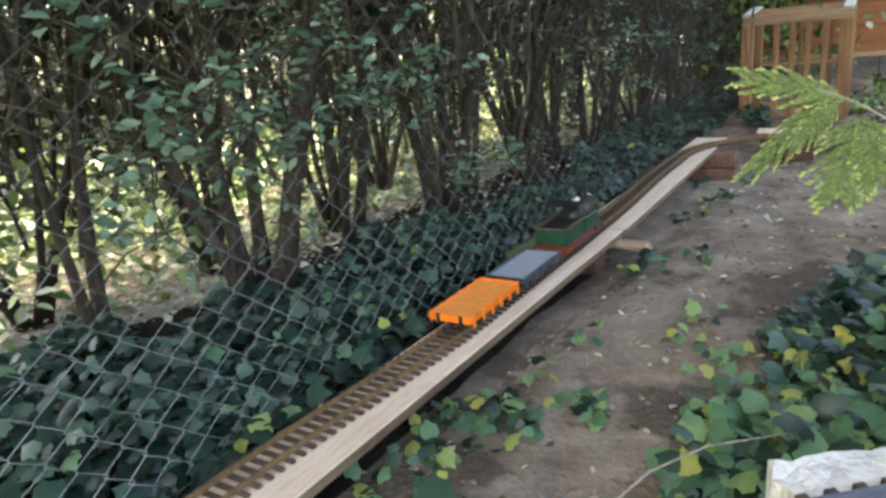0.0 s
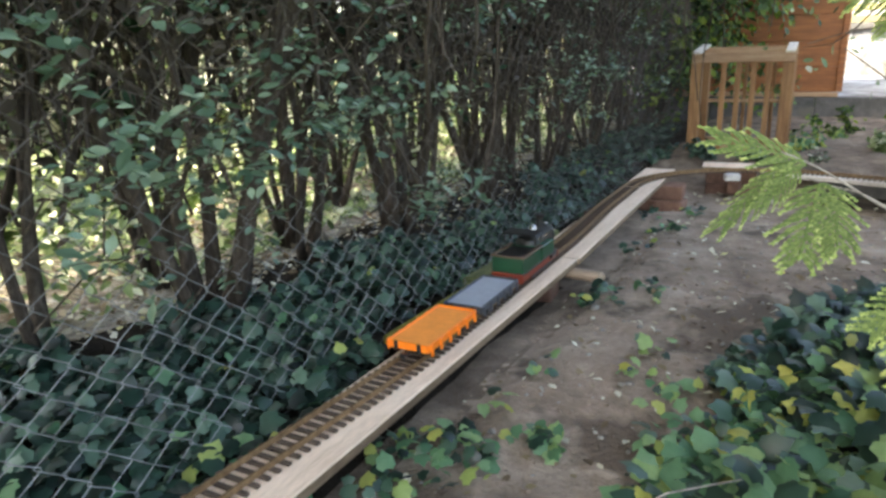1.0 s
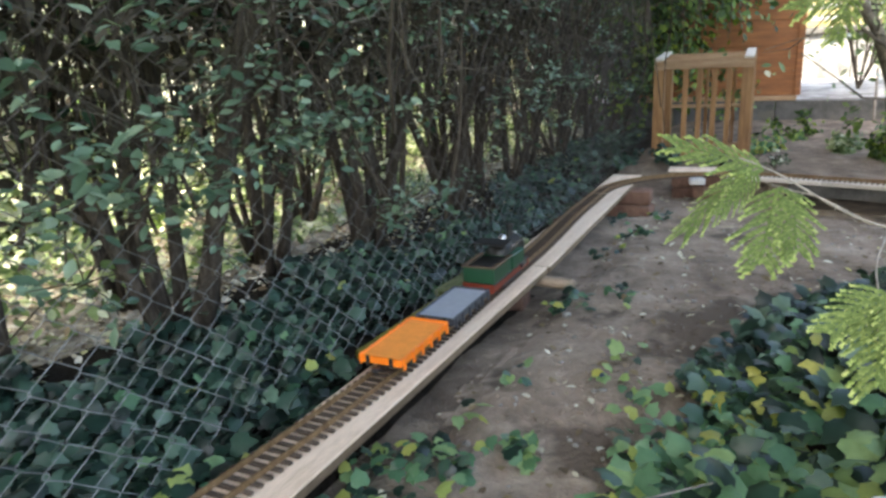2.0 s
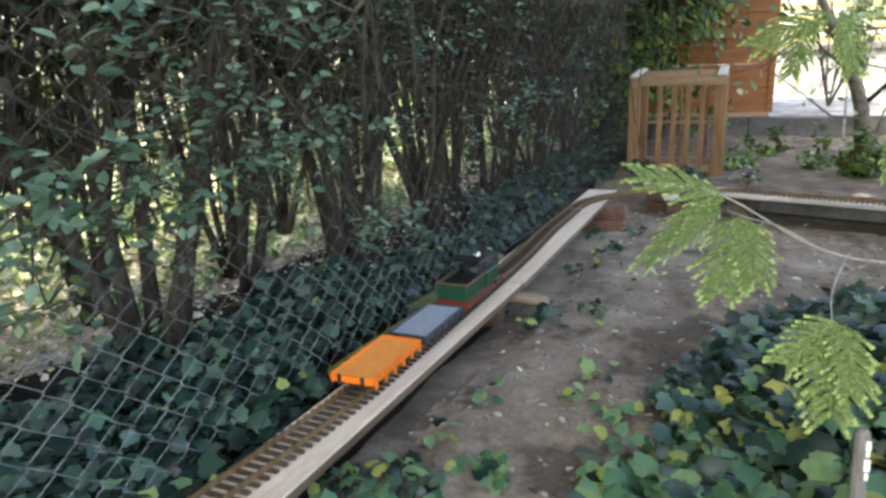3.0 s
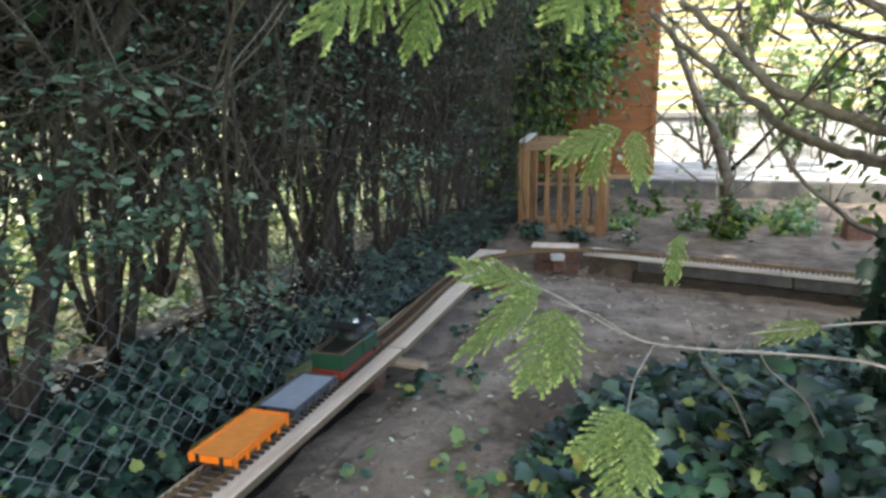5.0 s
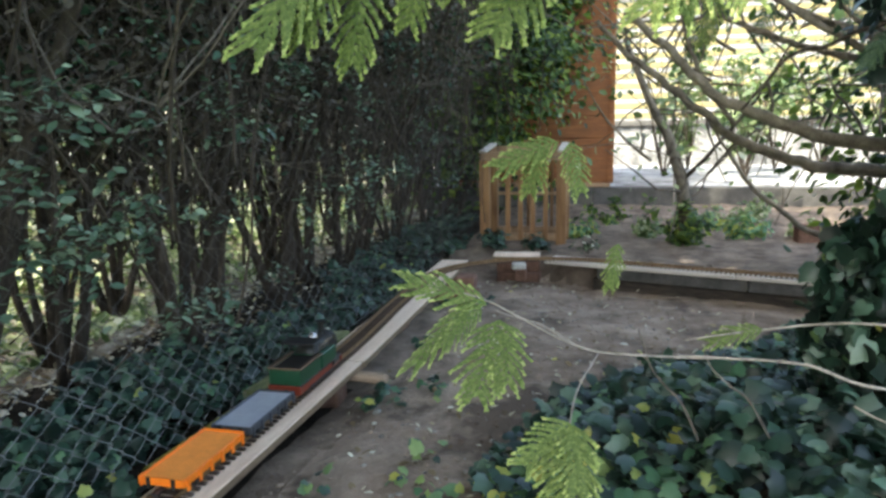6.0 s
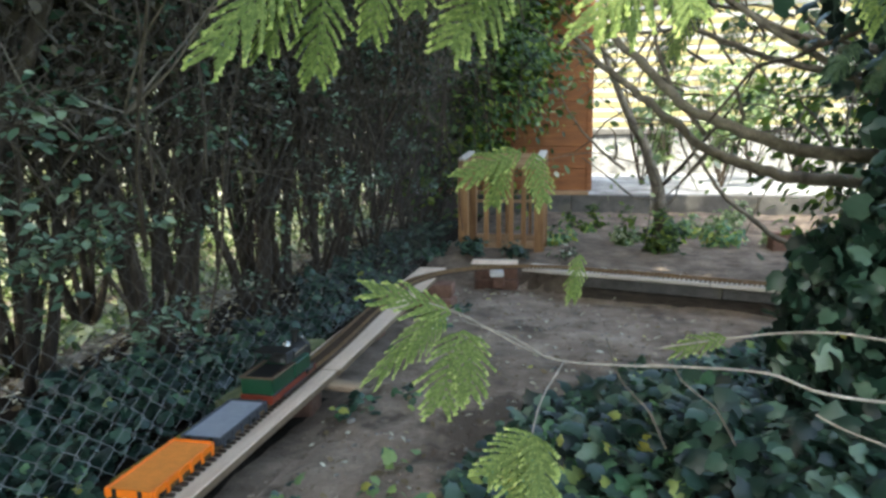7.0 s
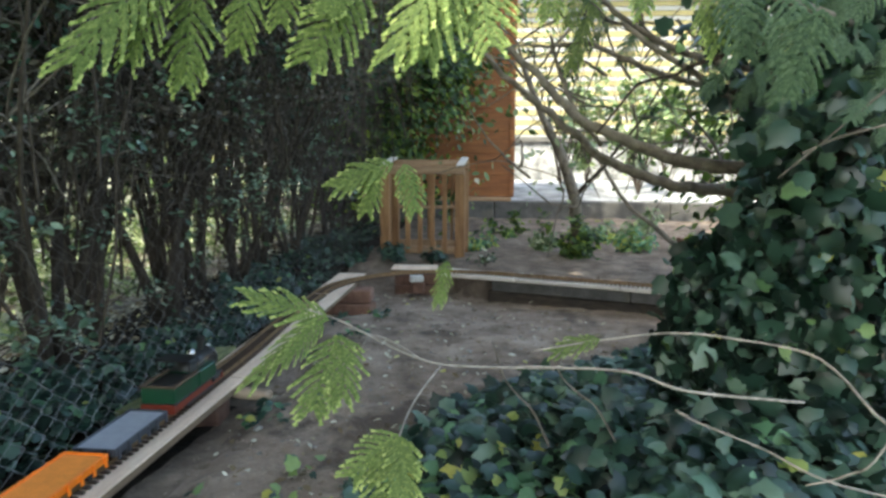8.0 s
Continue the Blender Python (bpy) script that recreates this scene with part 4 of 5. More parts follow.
# ---- back: cage, shed, low wall, terrace, house ----
def cage():
    """Open slatted crate whose top slopes up towards the back."""
    x0, x1, y0, y1, z0, zf, zb = -0.07, 0.475, 2.43, 2.83, 0.11, 0.655, 0.69
    c = thing("slatted_crate", "tall open pine slatted crate with sloping pale top rails", "crate")
    P = 0.062
    for x in (x0 + P / 2, x1 - P / 2):
        for y, zt in ((y0 + 0.025, zf), (y1 - 0.025, zb)):
            part("post", boxmesh("post", (P, 0.05, zt - z0), PINE, 0.003), c, "", pose(x, y, (z0 + zt) / 2))
    for y, zt in ((y0 + 0.012, zf), (y1 - 0.012, zb)):
        part("top_rail", boxmesh("top_rail", (x1 - x0 - 0.002, 0.026, 0.05), PINE_X, 0.003), c, "", pose((x0 + x1) / 2, y, zt + 0.0265))
    slope = math.degrees(math.atan2(zb - zf, y1 - y0 - 0.05))
    for x in (x0 + 0.026, x1 - 0.03):
        part("side_rail", boxmesh("side_rail", (0.05, y1 - y0 + 0.02, 0.014), PLANK_X, 0.003), c, "pale weathered side rail", pose(x, (y0 + y1) / 2, (zf + zb) / 2 + 0.0605, slope))
    for y in (y0 + 0.03, y1 - 0.03):
        part("bottom_rail", boxmesh("bottom_rail", (x1 - x0 - 2 * P, 0.03, 0.045), PINE_X, 0.002), c, "", pose((x0 + x1) / 2, y, z0 + 0.06))
    part("middle_rail", boxmesh("middle_rail", (x1 - x0 - 2 * P, 0.014, 0.022), PINE_X, 0.002), c, "", pose((x0 + x1) / 2, y1 - 0.045, z0 + 0.31))
    for k in range(4):
        x = 0.109 + 0.0795 * k
        part("slat", boxmesh("slat", (0.03, 0.016, zf - z0 - 0.04), PINE, 0.002), c, "", pose(x, y0 + 0.018, (z0 + zf) / 2 + 0.022))
        if k in (1, 3):
            part("slat", boxmesh("slat", (0.02, 0.016, zb - z0 - 0.04), PINE, 0.002), c, "", pose(x + 0.012, y1 - 0.02, (z0 + zb) / 2 + 0.022))
    for k in range(3):
        y = y0 + 0.1 + 0.095 * k
        part("slat", boxmesh("slat", (0.016, 0.026, zf - z0 - 0.02), PINE, 0.002), c, "", pose(x1 - 0.014, y, (z0 + zf) / 2 + 0.03))
        part("slat", boxmesh("slat", (0.016, 0.026, zf - z0 - 0.02), PINE, 0.002), c, "", pose(x0 + 0.014, y, (z0 + zf) / 2 + 0.03))


cage()

WALL_Y, WALL_Z = 4.5, 0.33


def low_wall():
    w = thing("low_wall", "low grey concrete edging wall below the shed", "wall", kind="structure")
    x = -2.6
    k = 0
    while x < 6.0:
        part("block", boxmesh("block", (0.795, 0.16, 0.36), STONE, 0.006), w, "", pose(x + 0.4, WALL_Y + 0.08 + 0.004 * (k % 3), WALL_Z - 0.18 + 0.003 * (k % 2)))
        x += 0.8
        k += 1


low_wall()


def shed():
    s = thing("shed", "brown stained wooden garden shed on a low wall", "shed")
    x0, x1, y0, y1, z0, z1 = -0.75, 0.775, WALL_Y + 0.02, 6.6, WALL_Z + 0.003, 2.75
    part("sill", boxmesh("sill", (x1 - x0 - 0.02, 0.07, 0.035), PINE_X, 0.003), s, "pale timber sill", pose((x0 + x1) / 2 - 0.01, y0 + 0.015, z0 + 0.018))
    z = z0 + 0.037
    front, side = boxmesh("board", (x1 - x0 - 0.06, 0.022, 0.196), SHED, 0.004), boxmesh("board", (0.022, y1 - y0 - 0.06, 0.196), SHED, 0.004)
    while z < z1 - 0.1:
        for y in (y0 + 0.015, y1 - 0.015):
            part("board", front, s, "", pose((x0 + x1) / 2, y, z + 0.1))
        for x in (x0 + 0.015, x1 - 0.015):
            part("board", side, s, "", pose(x, (y0 + y1) / 2, z + 0.1))
        z += 0.2
    for x in (x0 + 0.02, x1 - 0.02):
        for y in (y0 + 0.02, y1 - 0.02):
            part("corner_post", boxmesh("corner_post", (0.05, 0.06, z1 - z0 - 0.04), SHED, 0.004), s, "", pose(x, y, (z0 + z1) / 2 + 0.02))
    part("roof", boxmesh("roof", (x1 - x0 + 0.4, y1 - y0 + 0.4, 0.08), ROOF, 0.01), s, "dark flat roof", pose((x0 + x1) / 2, (y0 + y1) / 2, z1 + 0.04))


shed()
g = Geo()
nx, ny = 26, 26
tv = [(-2.6 + 18.6 * i / nx, WALL_Y + 0.165 + 8.0 * (j / ny) ** 1.3, WALL_Z - 0.012 + 0.012 * bump_noise(i * 0.9, j * 0.9, 1.3, 9)) for j in range(ny + 1) for i in range(nx + 1)]
g.add(tv, [(j * (nx + 1) + i, j * (nx + 1) + i + 1, (j + 1) * (nx + 1) + i + 1, (j + 1) * (nx + 1) + i) for j in range(ny) for i in range(nx)])
thing("terrace", "sunlit pale gravel terrace behind the low wall", "terrace", kind="structure", me=g.mesh("terrace", GRAVEL, True))


def garden_wall():
    w = thing("garden_wall", "rough white rendered garden wall in full sun", "wall", kind="structure")
    y = 9.2
    x = -3.0
    k = 0
    while x < 15:
        part("wall_panel", boxmesh("wall_panel", (1.49, 0.24, 0.62), WHITE, 0.015), w, "", pose(x + 0.75, y, WALL_Z + 0.27))
        part("coping", boxmesh("coping", (1.495, 0.34, 0.09), STONE, 0.012), w, "grey coping", pose(x + 0.75, y, WALL_Z + 0.625))
        x += 1.5
        k += 1


garden_wall()


def house():
    h = thing("house", "yellow boarded house with white trim in sunlight", "house")
    y0, x0, x1 = 13.0, -6.0, 16.0
    b = boxmesh("board", (x1 - x0, 0.04, 0.105), YELLOW, 0.012)
    st = boxmesh("batten", (x1 - x0, 0.06, 0.088), TRIM, 0.008)
    for k in range(20):
        part("board", b, h, "", pose((x0 + x1) / 2, y0, 0.35 + k * 0.2))
        part("batten", st, h, "white batten", pose((x0 + x1) / 2, y0 + 0.012, 0.45 + k * 0.2))
    part("wall", boxmesh("wall", (x1 - x0, 5, 4.2), YELLOW, 0.02), h, "", pose((x0 + x1) / 2, y0 + 2.56, 2.2))
    part("roof", boxmesh("roof", (x1 - x0 + 0.8, 6.4, 0.2), ROOF, 0.03), h, "", pose((x0 + x1) / 2, y0 + 2.5, 4.45))


house()
g = Geo()
g.tube([(1.30, 4.35, 0.1), (1.285, 4.35, 0.57)], 0.009, 8)
thing("stake", "thin pale garden stake standing before the low wall", "stake", me=g.mesh("stake", PALE_TWIG))


def bush(x, y, z0, h, r, n, mat, label, seed, size=(0.03, 0.06), name="bush", group="", squash=1.0):
    rng = np.random.default_rng(seed)
    b = thing(name, label, "bush", pose(x, y, z0), group)
    ends = []
    for k in range(7):
        g = Geo()
        a = 6.28 * k / 7 + rng.uniform(-0.3, 0.3)
        pts = wander((0, 0, 0), (math.cos(a) * r, math.sin(a) * r, h), math.hypot(h, r) * 0.85, 6, 0.12, rng)
        g.tube(pts, [0.006 * h * (1 - 0.14 * i) + 0.0015 for i in range(7)], 5, caps=False)
        ends += pts[2:]
        part("stem", g.mesh("stem", BARK), b)
    ends = np.array([tuple(e) for e in ends])
    m = max(n // 40, 12)
    cl = ends[rng.integers(len(ends), size=m)] + rng.normal(0, r * 0.35, (m, 3)) * np.array([1, 1, 0.8 * squash])
    idx = rng.integers(m, size=n)
    place = cl[idx] + rng.normal(0, r * 0.16, (n, 3))
    place[:, 2] = np.maximum(place[:, 2], 0.01)
    out = place - np.array([0, 0, h * 0.4])
    nor = out / (np.linalg.norm(out, axis=1)[:, None] + 1e-6) + rng.normal(0, 0.5, (n, 3)) + np.array([0, 0, 0.5])
    me = scatter("foliage", [OVATE], [mat], place, turned(nor, rng.uniform(0, 6.28, n)), rng.uniform(size[0], size[1], n))
    part("foliage", me, b)


# sunlit garden beyond the hedge
for k, (x, y, h, r) in enumerate(((-3.3, -0.8, 0.9, 0.55), (-3.8, 0.6, 1.0, 0.7), (-3.2, 1.9, 0.8, 0.5), (-4.0, 3.0, 1.2, 0.8), (-3.4, 4.4, 0.9, 0.6), (-4.2, 5.6, 1.3, 0.8), (-2.5, 0.1, 0.5, 0.35), (-2.6, 2.8, 0.5, 0.35), (-2.5, 1.2, 0.45, 0.3), (-2.4, -0.7, 0.45, 0.3), (-4.2, -0.2, 1.1, 0.7), (-4.6, 2.0, 1.2, 0.8))):
    bush(x, y, height(x, y), h * 1.7, r * 1.15, 3400, GARDEN, "dark green garden shrub beyond the hedge, some leaves whitened as glare", 500 + k, (0.05, 0.1), group="garden shrubs")
for k in range(5):
    x, y = -1.75 - 0.25 * (k % 2), 1.0 + 0.95 * k
    bush(x, y, height(x, y), 0.5 + 0.15 * (k % 3), 0.4, 500, GARDEN, "dense dark shrub close behind the hedge, some leaves whitened as glare", 560 + k, (0.04, 0.08), group="garden shrubs")
# dark evergreen by the shed
bush(-0.5, 3.75, 0.12, 2.3, 0.65, 13000, DARK, "tall dark evergreen bush beside the shed", 520, (0.04, 0.08), name="evergreen_bush")
bush(0.2, 4.2, 1.12, 1.4, 0.32, 6500, DARK, "dark evergreen foliage overhanging the shed wall", 521, (0.04, 0.08), name="evergreen_bush")
for k, (x, y, h, r) in enumerate(((1.75, 7.6, 1.5, 0.3), (2.3, 6.9, 1.7, 0.4), (2.8, 7.6, 1.8, 0.45), (3.3, 7.4, 1.9, 0.5), (3.9, 7.0, 1.8, 0.5), (4.6, 7.2, 1.6, 0.5))):
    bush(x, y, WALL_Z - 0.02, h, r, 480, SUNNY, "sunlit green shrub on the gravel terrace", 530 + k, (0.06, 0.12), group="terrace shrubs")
bush(2.15, 5.9, WALL_Z - 0.02, 1.35, 0.36, 420, SUNNY, "large-leaved sunlit shrub near the terrace edge", 536, (0.08, 0.14), group="terrace shrubs")
bush(1.35, 6.3, WALL_Z - 0.02, 1.75, 0.3, 300, SUNNY, "large-leaved sunlit shrub near the terrace edge", 537, (0.07, 0.12), group="terrace shrubs")
bush(1.22, 2.52, height(1.22, 2.52), 0.2, 0.16, 420, DARK, "dark leafy plant at the foot of the small tree", 539, (0.03, 0.06), name="bed_plant", group="bed plants")
bush(2.35, 1.1, height(2.35, 1.1), 1.5, 0.6, 5200, DARK, "dark evergreen bush behind the ivied trunk", 522, (0.04, 0.08), name="evergreen_bush")
# bed plants
bush(0.62, 2.15, height(0.62, 2.15), 0.09, 0.07, 60, GARDEN, "small pale-leaved plant behind the track", 538, (0.02, 0.035), name="bed_plant", group="bed plants")
for k, (x, y, h, r, n) in enumerate(((1.35, 3.3, 0.16, 0.2, 300), (0.75, 3.5, 0.14, 0.2, 260), (1.75, 3.6, 0.2, 0.25, 320), (1.0, 2.9, 0.14, 0.14, 260), (1.62, 2.9, 0.13, 0.18, 300), (1.95, 2.9, 0.16, 0.12, 200), (0.55, 2.9, 0.12, 0.14, 200), (0.05, 2.28, 0.12, 0.12, 160), (0.32, 2.24, 0.08, 0.1, 120), (-0.25, 2.3, 0.16, 0.18, 260))):
    bush(x, y, height(x, y), h * 0.6, r * 0.7, n, (IVY_NEW_LIT, DARK, SUNNY, SUNNY, IVY_NEW_LIT, SUNNY, IVY_NEW_LIT, IVY, IVY, IVY)[k], "low leafy plant growing in the raised bed", 540 + k, (0.03, 0.055), name="bed_plant", group="bed plants")

def bed_tree():
    t = thing("small_tree", "small bare leaning tree with dark trunk in the bed", "tree")
    rng = np.random.default_rng(64)
    def bough(pts, r0, r1, name, mat):
        g = Geo()
        n = len(pts)
        g.tube(pts, [r0 + (r1 - r0) * i / (n - 1) for i in range(n)], 9)
        part(name, g.mesh(name, mat, True), t)
    bough(TREE_LINE, 0.046, 0.016, "trunk", LIMB)
    bough([TREE_LINE[1], (1.3, 2.55, 0.66), (1.45, 2.5, 0.86), (1.55, 2.45, 1.0), (1.7, 2.4, 1.3)], 0.014, 0.006, "bough", BARK)
    bough([(1.19, 2.58, 0.45), (1.02, 2.5, 0.47), (0.86, 2.5, 0.6), (0.7, 2.5, 0.72)], 0.008, 0.003, "bough", TWIG)
    for k in range(9):
        b = TREE_LINE[1].lerp(TREE_LINE[4], rng.random())
        bough(wander(b, (rng.normal(0, 1), rng.normal(0, 0.4), rng.uniform(-0.2, 1)), rng.uniform(0.4, 0.9), 5, 0.16, rng), 0.006, 0.0015, "branch", TWIG)
    n = 150
    c = np.array([tuple(TREE_LINE[1].lerp(TREE_LINE[4], rng.random())) for _ in range(n)]) + rng.normal(0, 0.28, (n, 3)) * np.array([1.3, 0.6, 0.7])
    nor = rng.normal(0, 0.5, (n, 3)) + np.array([0, -0.3, 0.8])
    part("foliage", scatter("foliage", [OVATE], [SUNNY], c, turned(nor, rng.uniform(0, 6.28, n)), rng.uniform(0.04, 0.075, n)), t)


TREE_LINE = [Vector(p) for p in ((1.22, 2.60, 0.12), (1.172, 2.60, 0.517), (1.077, 2.60, 0.798), (0.97, 2.60, 0.989), (0.806, 2.60, 1.385))]
bed_tree()

# ---- conifer with ivied trunk ----
TREE = thing("conifer_tree", "overhanging conifer with flat green sprays and ivied trunk", "tree")


def limb(pts, r0, r1, mat=None, name="limb", label="", sides=8):
    pts = [Vector(p) for p in pts]
    fine = []
    for i in range(len(pts) - 1):
        a, b = pts[max(i - 1, 0)], pts[min(i + 2, len(pts) - 1)]
        for k in range(5):
            t = k / 5
            p, q = pts[i], pts[i + 1]
            fine.append(0.5 * ((2 * p) + (q - a) * t + (2 * a - 5 * p + 4 * q - b) * t * t + (3 * p - a - 3 * q + b) * t ** 3))
    fine.append(pts[-1])
    n = len(fine)
    g = Geo()
    g.tube([p + Vector((noise.noise(p * 30), noise.noise(p * 30 + Vector((5, 0, 0))), noise.noise(p * 30 + Vector((0, 5, 0))))) * r0 * 0.5 for p in fine], [r0 + (r1 - r0) * i / (n - 1) for i in range(n)], sides)
    part(name, g.mesh(name, mat or LIMB, True), TREE, label)


TRUNK = ((1.50, -0.35, -0.05), (1.48, -0.33, 0.4), (1.47, -0.3, 0.9), (1.5, -0.2, 1.6), (1.5, -0.1, 4.6))
limb(TRUNK, 0.09, 0.06, BARK, "trunk", "ivy-covered trunk", 12)
# bare lower limbs that reach from the trunk across the view of the terrace
limb([(1.47, -0.1, 0.70), (1.344, 0.0, 0.718), (1.227, 0.0, 0.722), (1.106, 0.0, 0.761), (1.023, 0.0, 0.798), (0.938, 0.0, 0.866), (0.838, 0.0, 0.946), (0.751, 0.0, 1.019), (0.68, 0.0, 1.1)], 0.018, 0.006)
limb([(1.46, -0.3, 0.79), (1.24, -0.3, 0.784), (1.142, -0.3, 0.80), (1.063, -0.3, 0.829), (0.983, -0.3, 0.863), (0.913, -0.3, 0.902), (0.865, -0.3, 0.954), (0.817, -0.3, 0.996), (0.74, -0.3, 1.07)], 0.016, 0.007)
limb([(1.47, -0.1, 0.66), (1.43, 0.4, 0.5), (1.387, 0.6, 0.474), (1.294, 0.6, 0.539), (1.201, 0.6, 0.615), (1.134, 0.6, 0.701), (1.065, 0.6, 0.815), (1.04, 0.6, 0.86)], 0.013, 0.004)
limb([(0.945, -0.5, 0.852), (0.977, -0.5, 0.892), (1.022, -0.5, 0.946), (1.078, -0.5, 0.959), (1.123, -0.5, 0.98), (1.167, -0.5, 0.994), (1.219, -0.5, 1.011), (1.4, -0.4, 1.06)], 0.0025, 0.005, BARK)
limb([(1.48, -0.2, 0.93), (1.35, 0.0, 0.97), (1.261, 0.0, 0.989), (1.171, 0.0, 1.012), (1.078, 0.0, 1.049), (0.956, 0.0, 1.102)], 0.011, 0.006)
limb([(1.49, -0.2, 1.0), (1.346, 0.0, 1.029), (1.27, 0.0, 1.049), (1.192, 0.0, 1.078), (1.113, 0.0, 1.121), (1.0, 0.0, 1.2)], 0.012, 0.007)
limb([(1.49, -0.15, 0.95), (1.301, 0.0, 1.057), (1.254, 0.0, 1.095), (1.194, 0.0, 1.15)], 0.007, 0.004)
limb([(1.004, -0.1, 0.83), (0.937, -0.1, 0.917), (0.909, -0.1, 0.977), (0.888, -0.1, 1.03), (0.87, -0.1, 1.1)], 0.006, 0.004)
limb([(0.998, -0.4, 1.077), (1.074, -0.4, 1.02), (1.137, -0.4, 0.981), (1.206, -0.4, 0.936), (1.277, -0.4, 0.873), (1.329, -0.4, 0.83)], 0.005, 0.009)
limb([(1.343, -0.75, 0.912), (1.293, -0.75, 0.866), (1.247, -0.75, 0.823), (1.196, -0.75, 0.779)], 0.0022, 0.0016, TWIG, "twig", sides=6)
limb([(1.348, -0.75, 0.86), (1.278, -0.75, 0.84), (1.23, -0.75, 0.817)], 0.0022, 0.0014, TWIG, "twig", sides=6)
limb([(1.48, -0.2, 0.7), (1.549, 0.20, 0.749), (1.693, 0.20, 0.878), (1.817, 0.20, 0.971)], 0.006, 0.003)
limb([(1.49, -0.15, 1.0), (1.45, 0.20, 1.067), (1.622, 0.20, 1.187), (1.795, 0.20, 1.2)], 0.006, 0.003)
_b = np.random.default_rng(63)
for _k in range(64):
    _x, _z = _b.uniform(0.8, 1.5), _b.uniform(0.72, 1.3)
    _p = wander((_x, _b.uniform(0.05, 0.3), _z), (_b.normal(-0.3, 0.7), _b.normal(0.1, 0.3), _b.normal(0.0, 0.6)), _b.uniform(0.15, 0.4), 4, 0.2, _b)
    limb([tuple(q) for q in _p], _b.uniform(0.0022, 0.006), 0.0012, TWIG if _k % 3 else LIMB, "twig", sides=5)
limb([(0.843, -0.985, 0.535), (0.769, -1.02, 0.545), (0.703, -1.06, 0.559), (0.644, -1.081, 0.586), (0.595, -1.105, 0.62), (0.554, -1.125, 0.64)], 0.0017, 0.0008, PALE_TWIG, "twig", sides=6)
limb([(1.2, -0.9, 0.47), (1.014, -0.998, 0.515), (0.944, -1.007, 0.54), (0.857, -1.0, 0.541), (0.8, -1.0, 0.541)], 0.0021, 0.0016, PALE_TWIG, "twig", sides=6)
limb([(0.703, -1.06, 0.559), (0.683, -1.147, 0.546), (0.677, -1.225, 0.533), (0.675, -1.26, 0.51)], 0.0012, 0.0007, PALE_TWIG, "twig", sides=6)
limb([(0.817, -0.912, 0.535), (0.912, -0.913, 0.555), (1.009, -0.926, 0.572), (1.085, -0.947, 0.572), (1.178, -0.986, 0.56), (1.229, -1.053, 0.504), (1.35, -0.9, 0.45)], 0.0014, 0.0020, PALE_TWIG, "twig", sides=6)
limb([(1.0, -1.0, 0.49), (1.029, -1.016, 0.479), (1.096, -1.045, 0.462), (1.155, -1.079, 0.442), (1.3, -1.0, 0.38)], 0.0011, 0.0015, PALE_TWIG, "twig", sides=6)
limb([(1.117, -1.117, 0.453), (1.156, -1.126, 0.473), (1.191, -1.128, 0.508), (1.4, -0.9, 0.6)], 0.0011, 0.0015, PALE_TWIG, "twig", sides=6)
limb([(0.759, -0.85, 0.53), (0.777, -0.85, 0.475), (0.798, -0.85, 0.446), (0.823, -0.85, 0.42), (0.85, -0.84, 0.36)], 0.0012, 0.0018, TWIG, "twig", sides=5)
limb([(0.856, -0.8, 0.49), (0.871, -0.8, 0.459), (0.897, -0.8, 0.434), (0.926, -0.8, 0.411), (0.96, -0.79, 0.35)], 0.0012, 0.0018, TWIG, "twig", sides=5)
limb([(0.685, -1.066, 0.563), (0.638, -1.06, 0.588), (0.607, -1.06, 0.596), (0.58, -1.06, 0.604)], 0.0011, 0.0006, PALE_TWIG, "twig", sides=5)
limb([(0.618, -1.09, 0.6), (0.607, -1.085, 0.583), (0.595, -1.08, 0.567)], 0.0008, 0.0005, PALE_TWIG, "twig", sides=5)
limb([(0.40, -1.26, 0.95), (0.468, -1.24, 0.968), (0.539, -1.212, 0.983), (0.655, -1.242, 0.984), (0.758, -1.287, 0.985), (0.896, -1.099, 1.014), (1.061, -0.929, 1.032), (1.4, -0.5, 1.05)], 0.0025, 0.008, TWIG, "twig", sides=6)


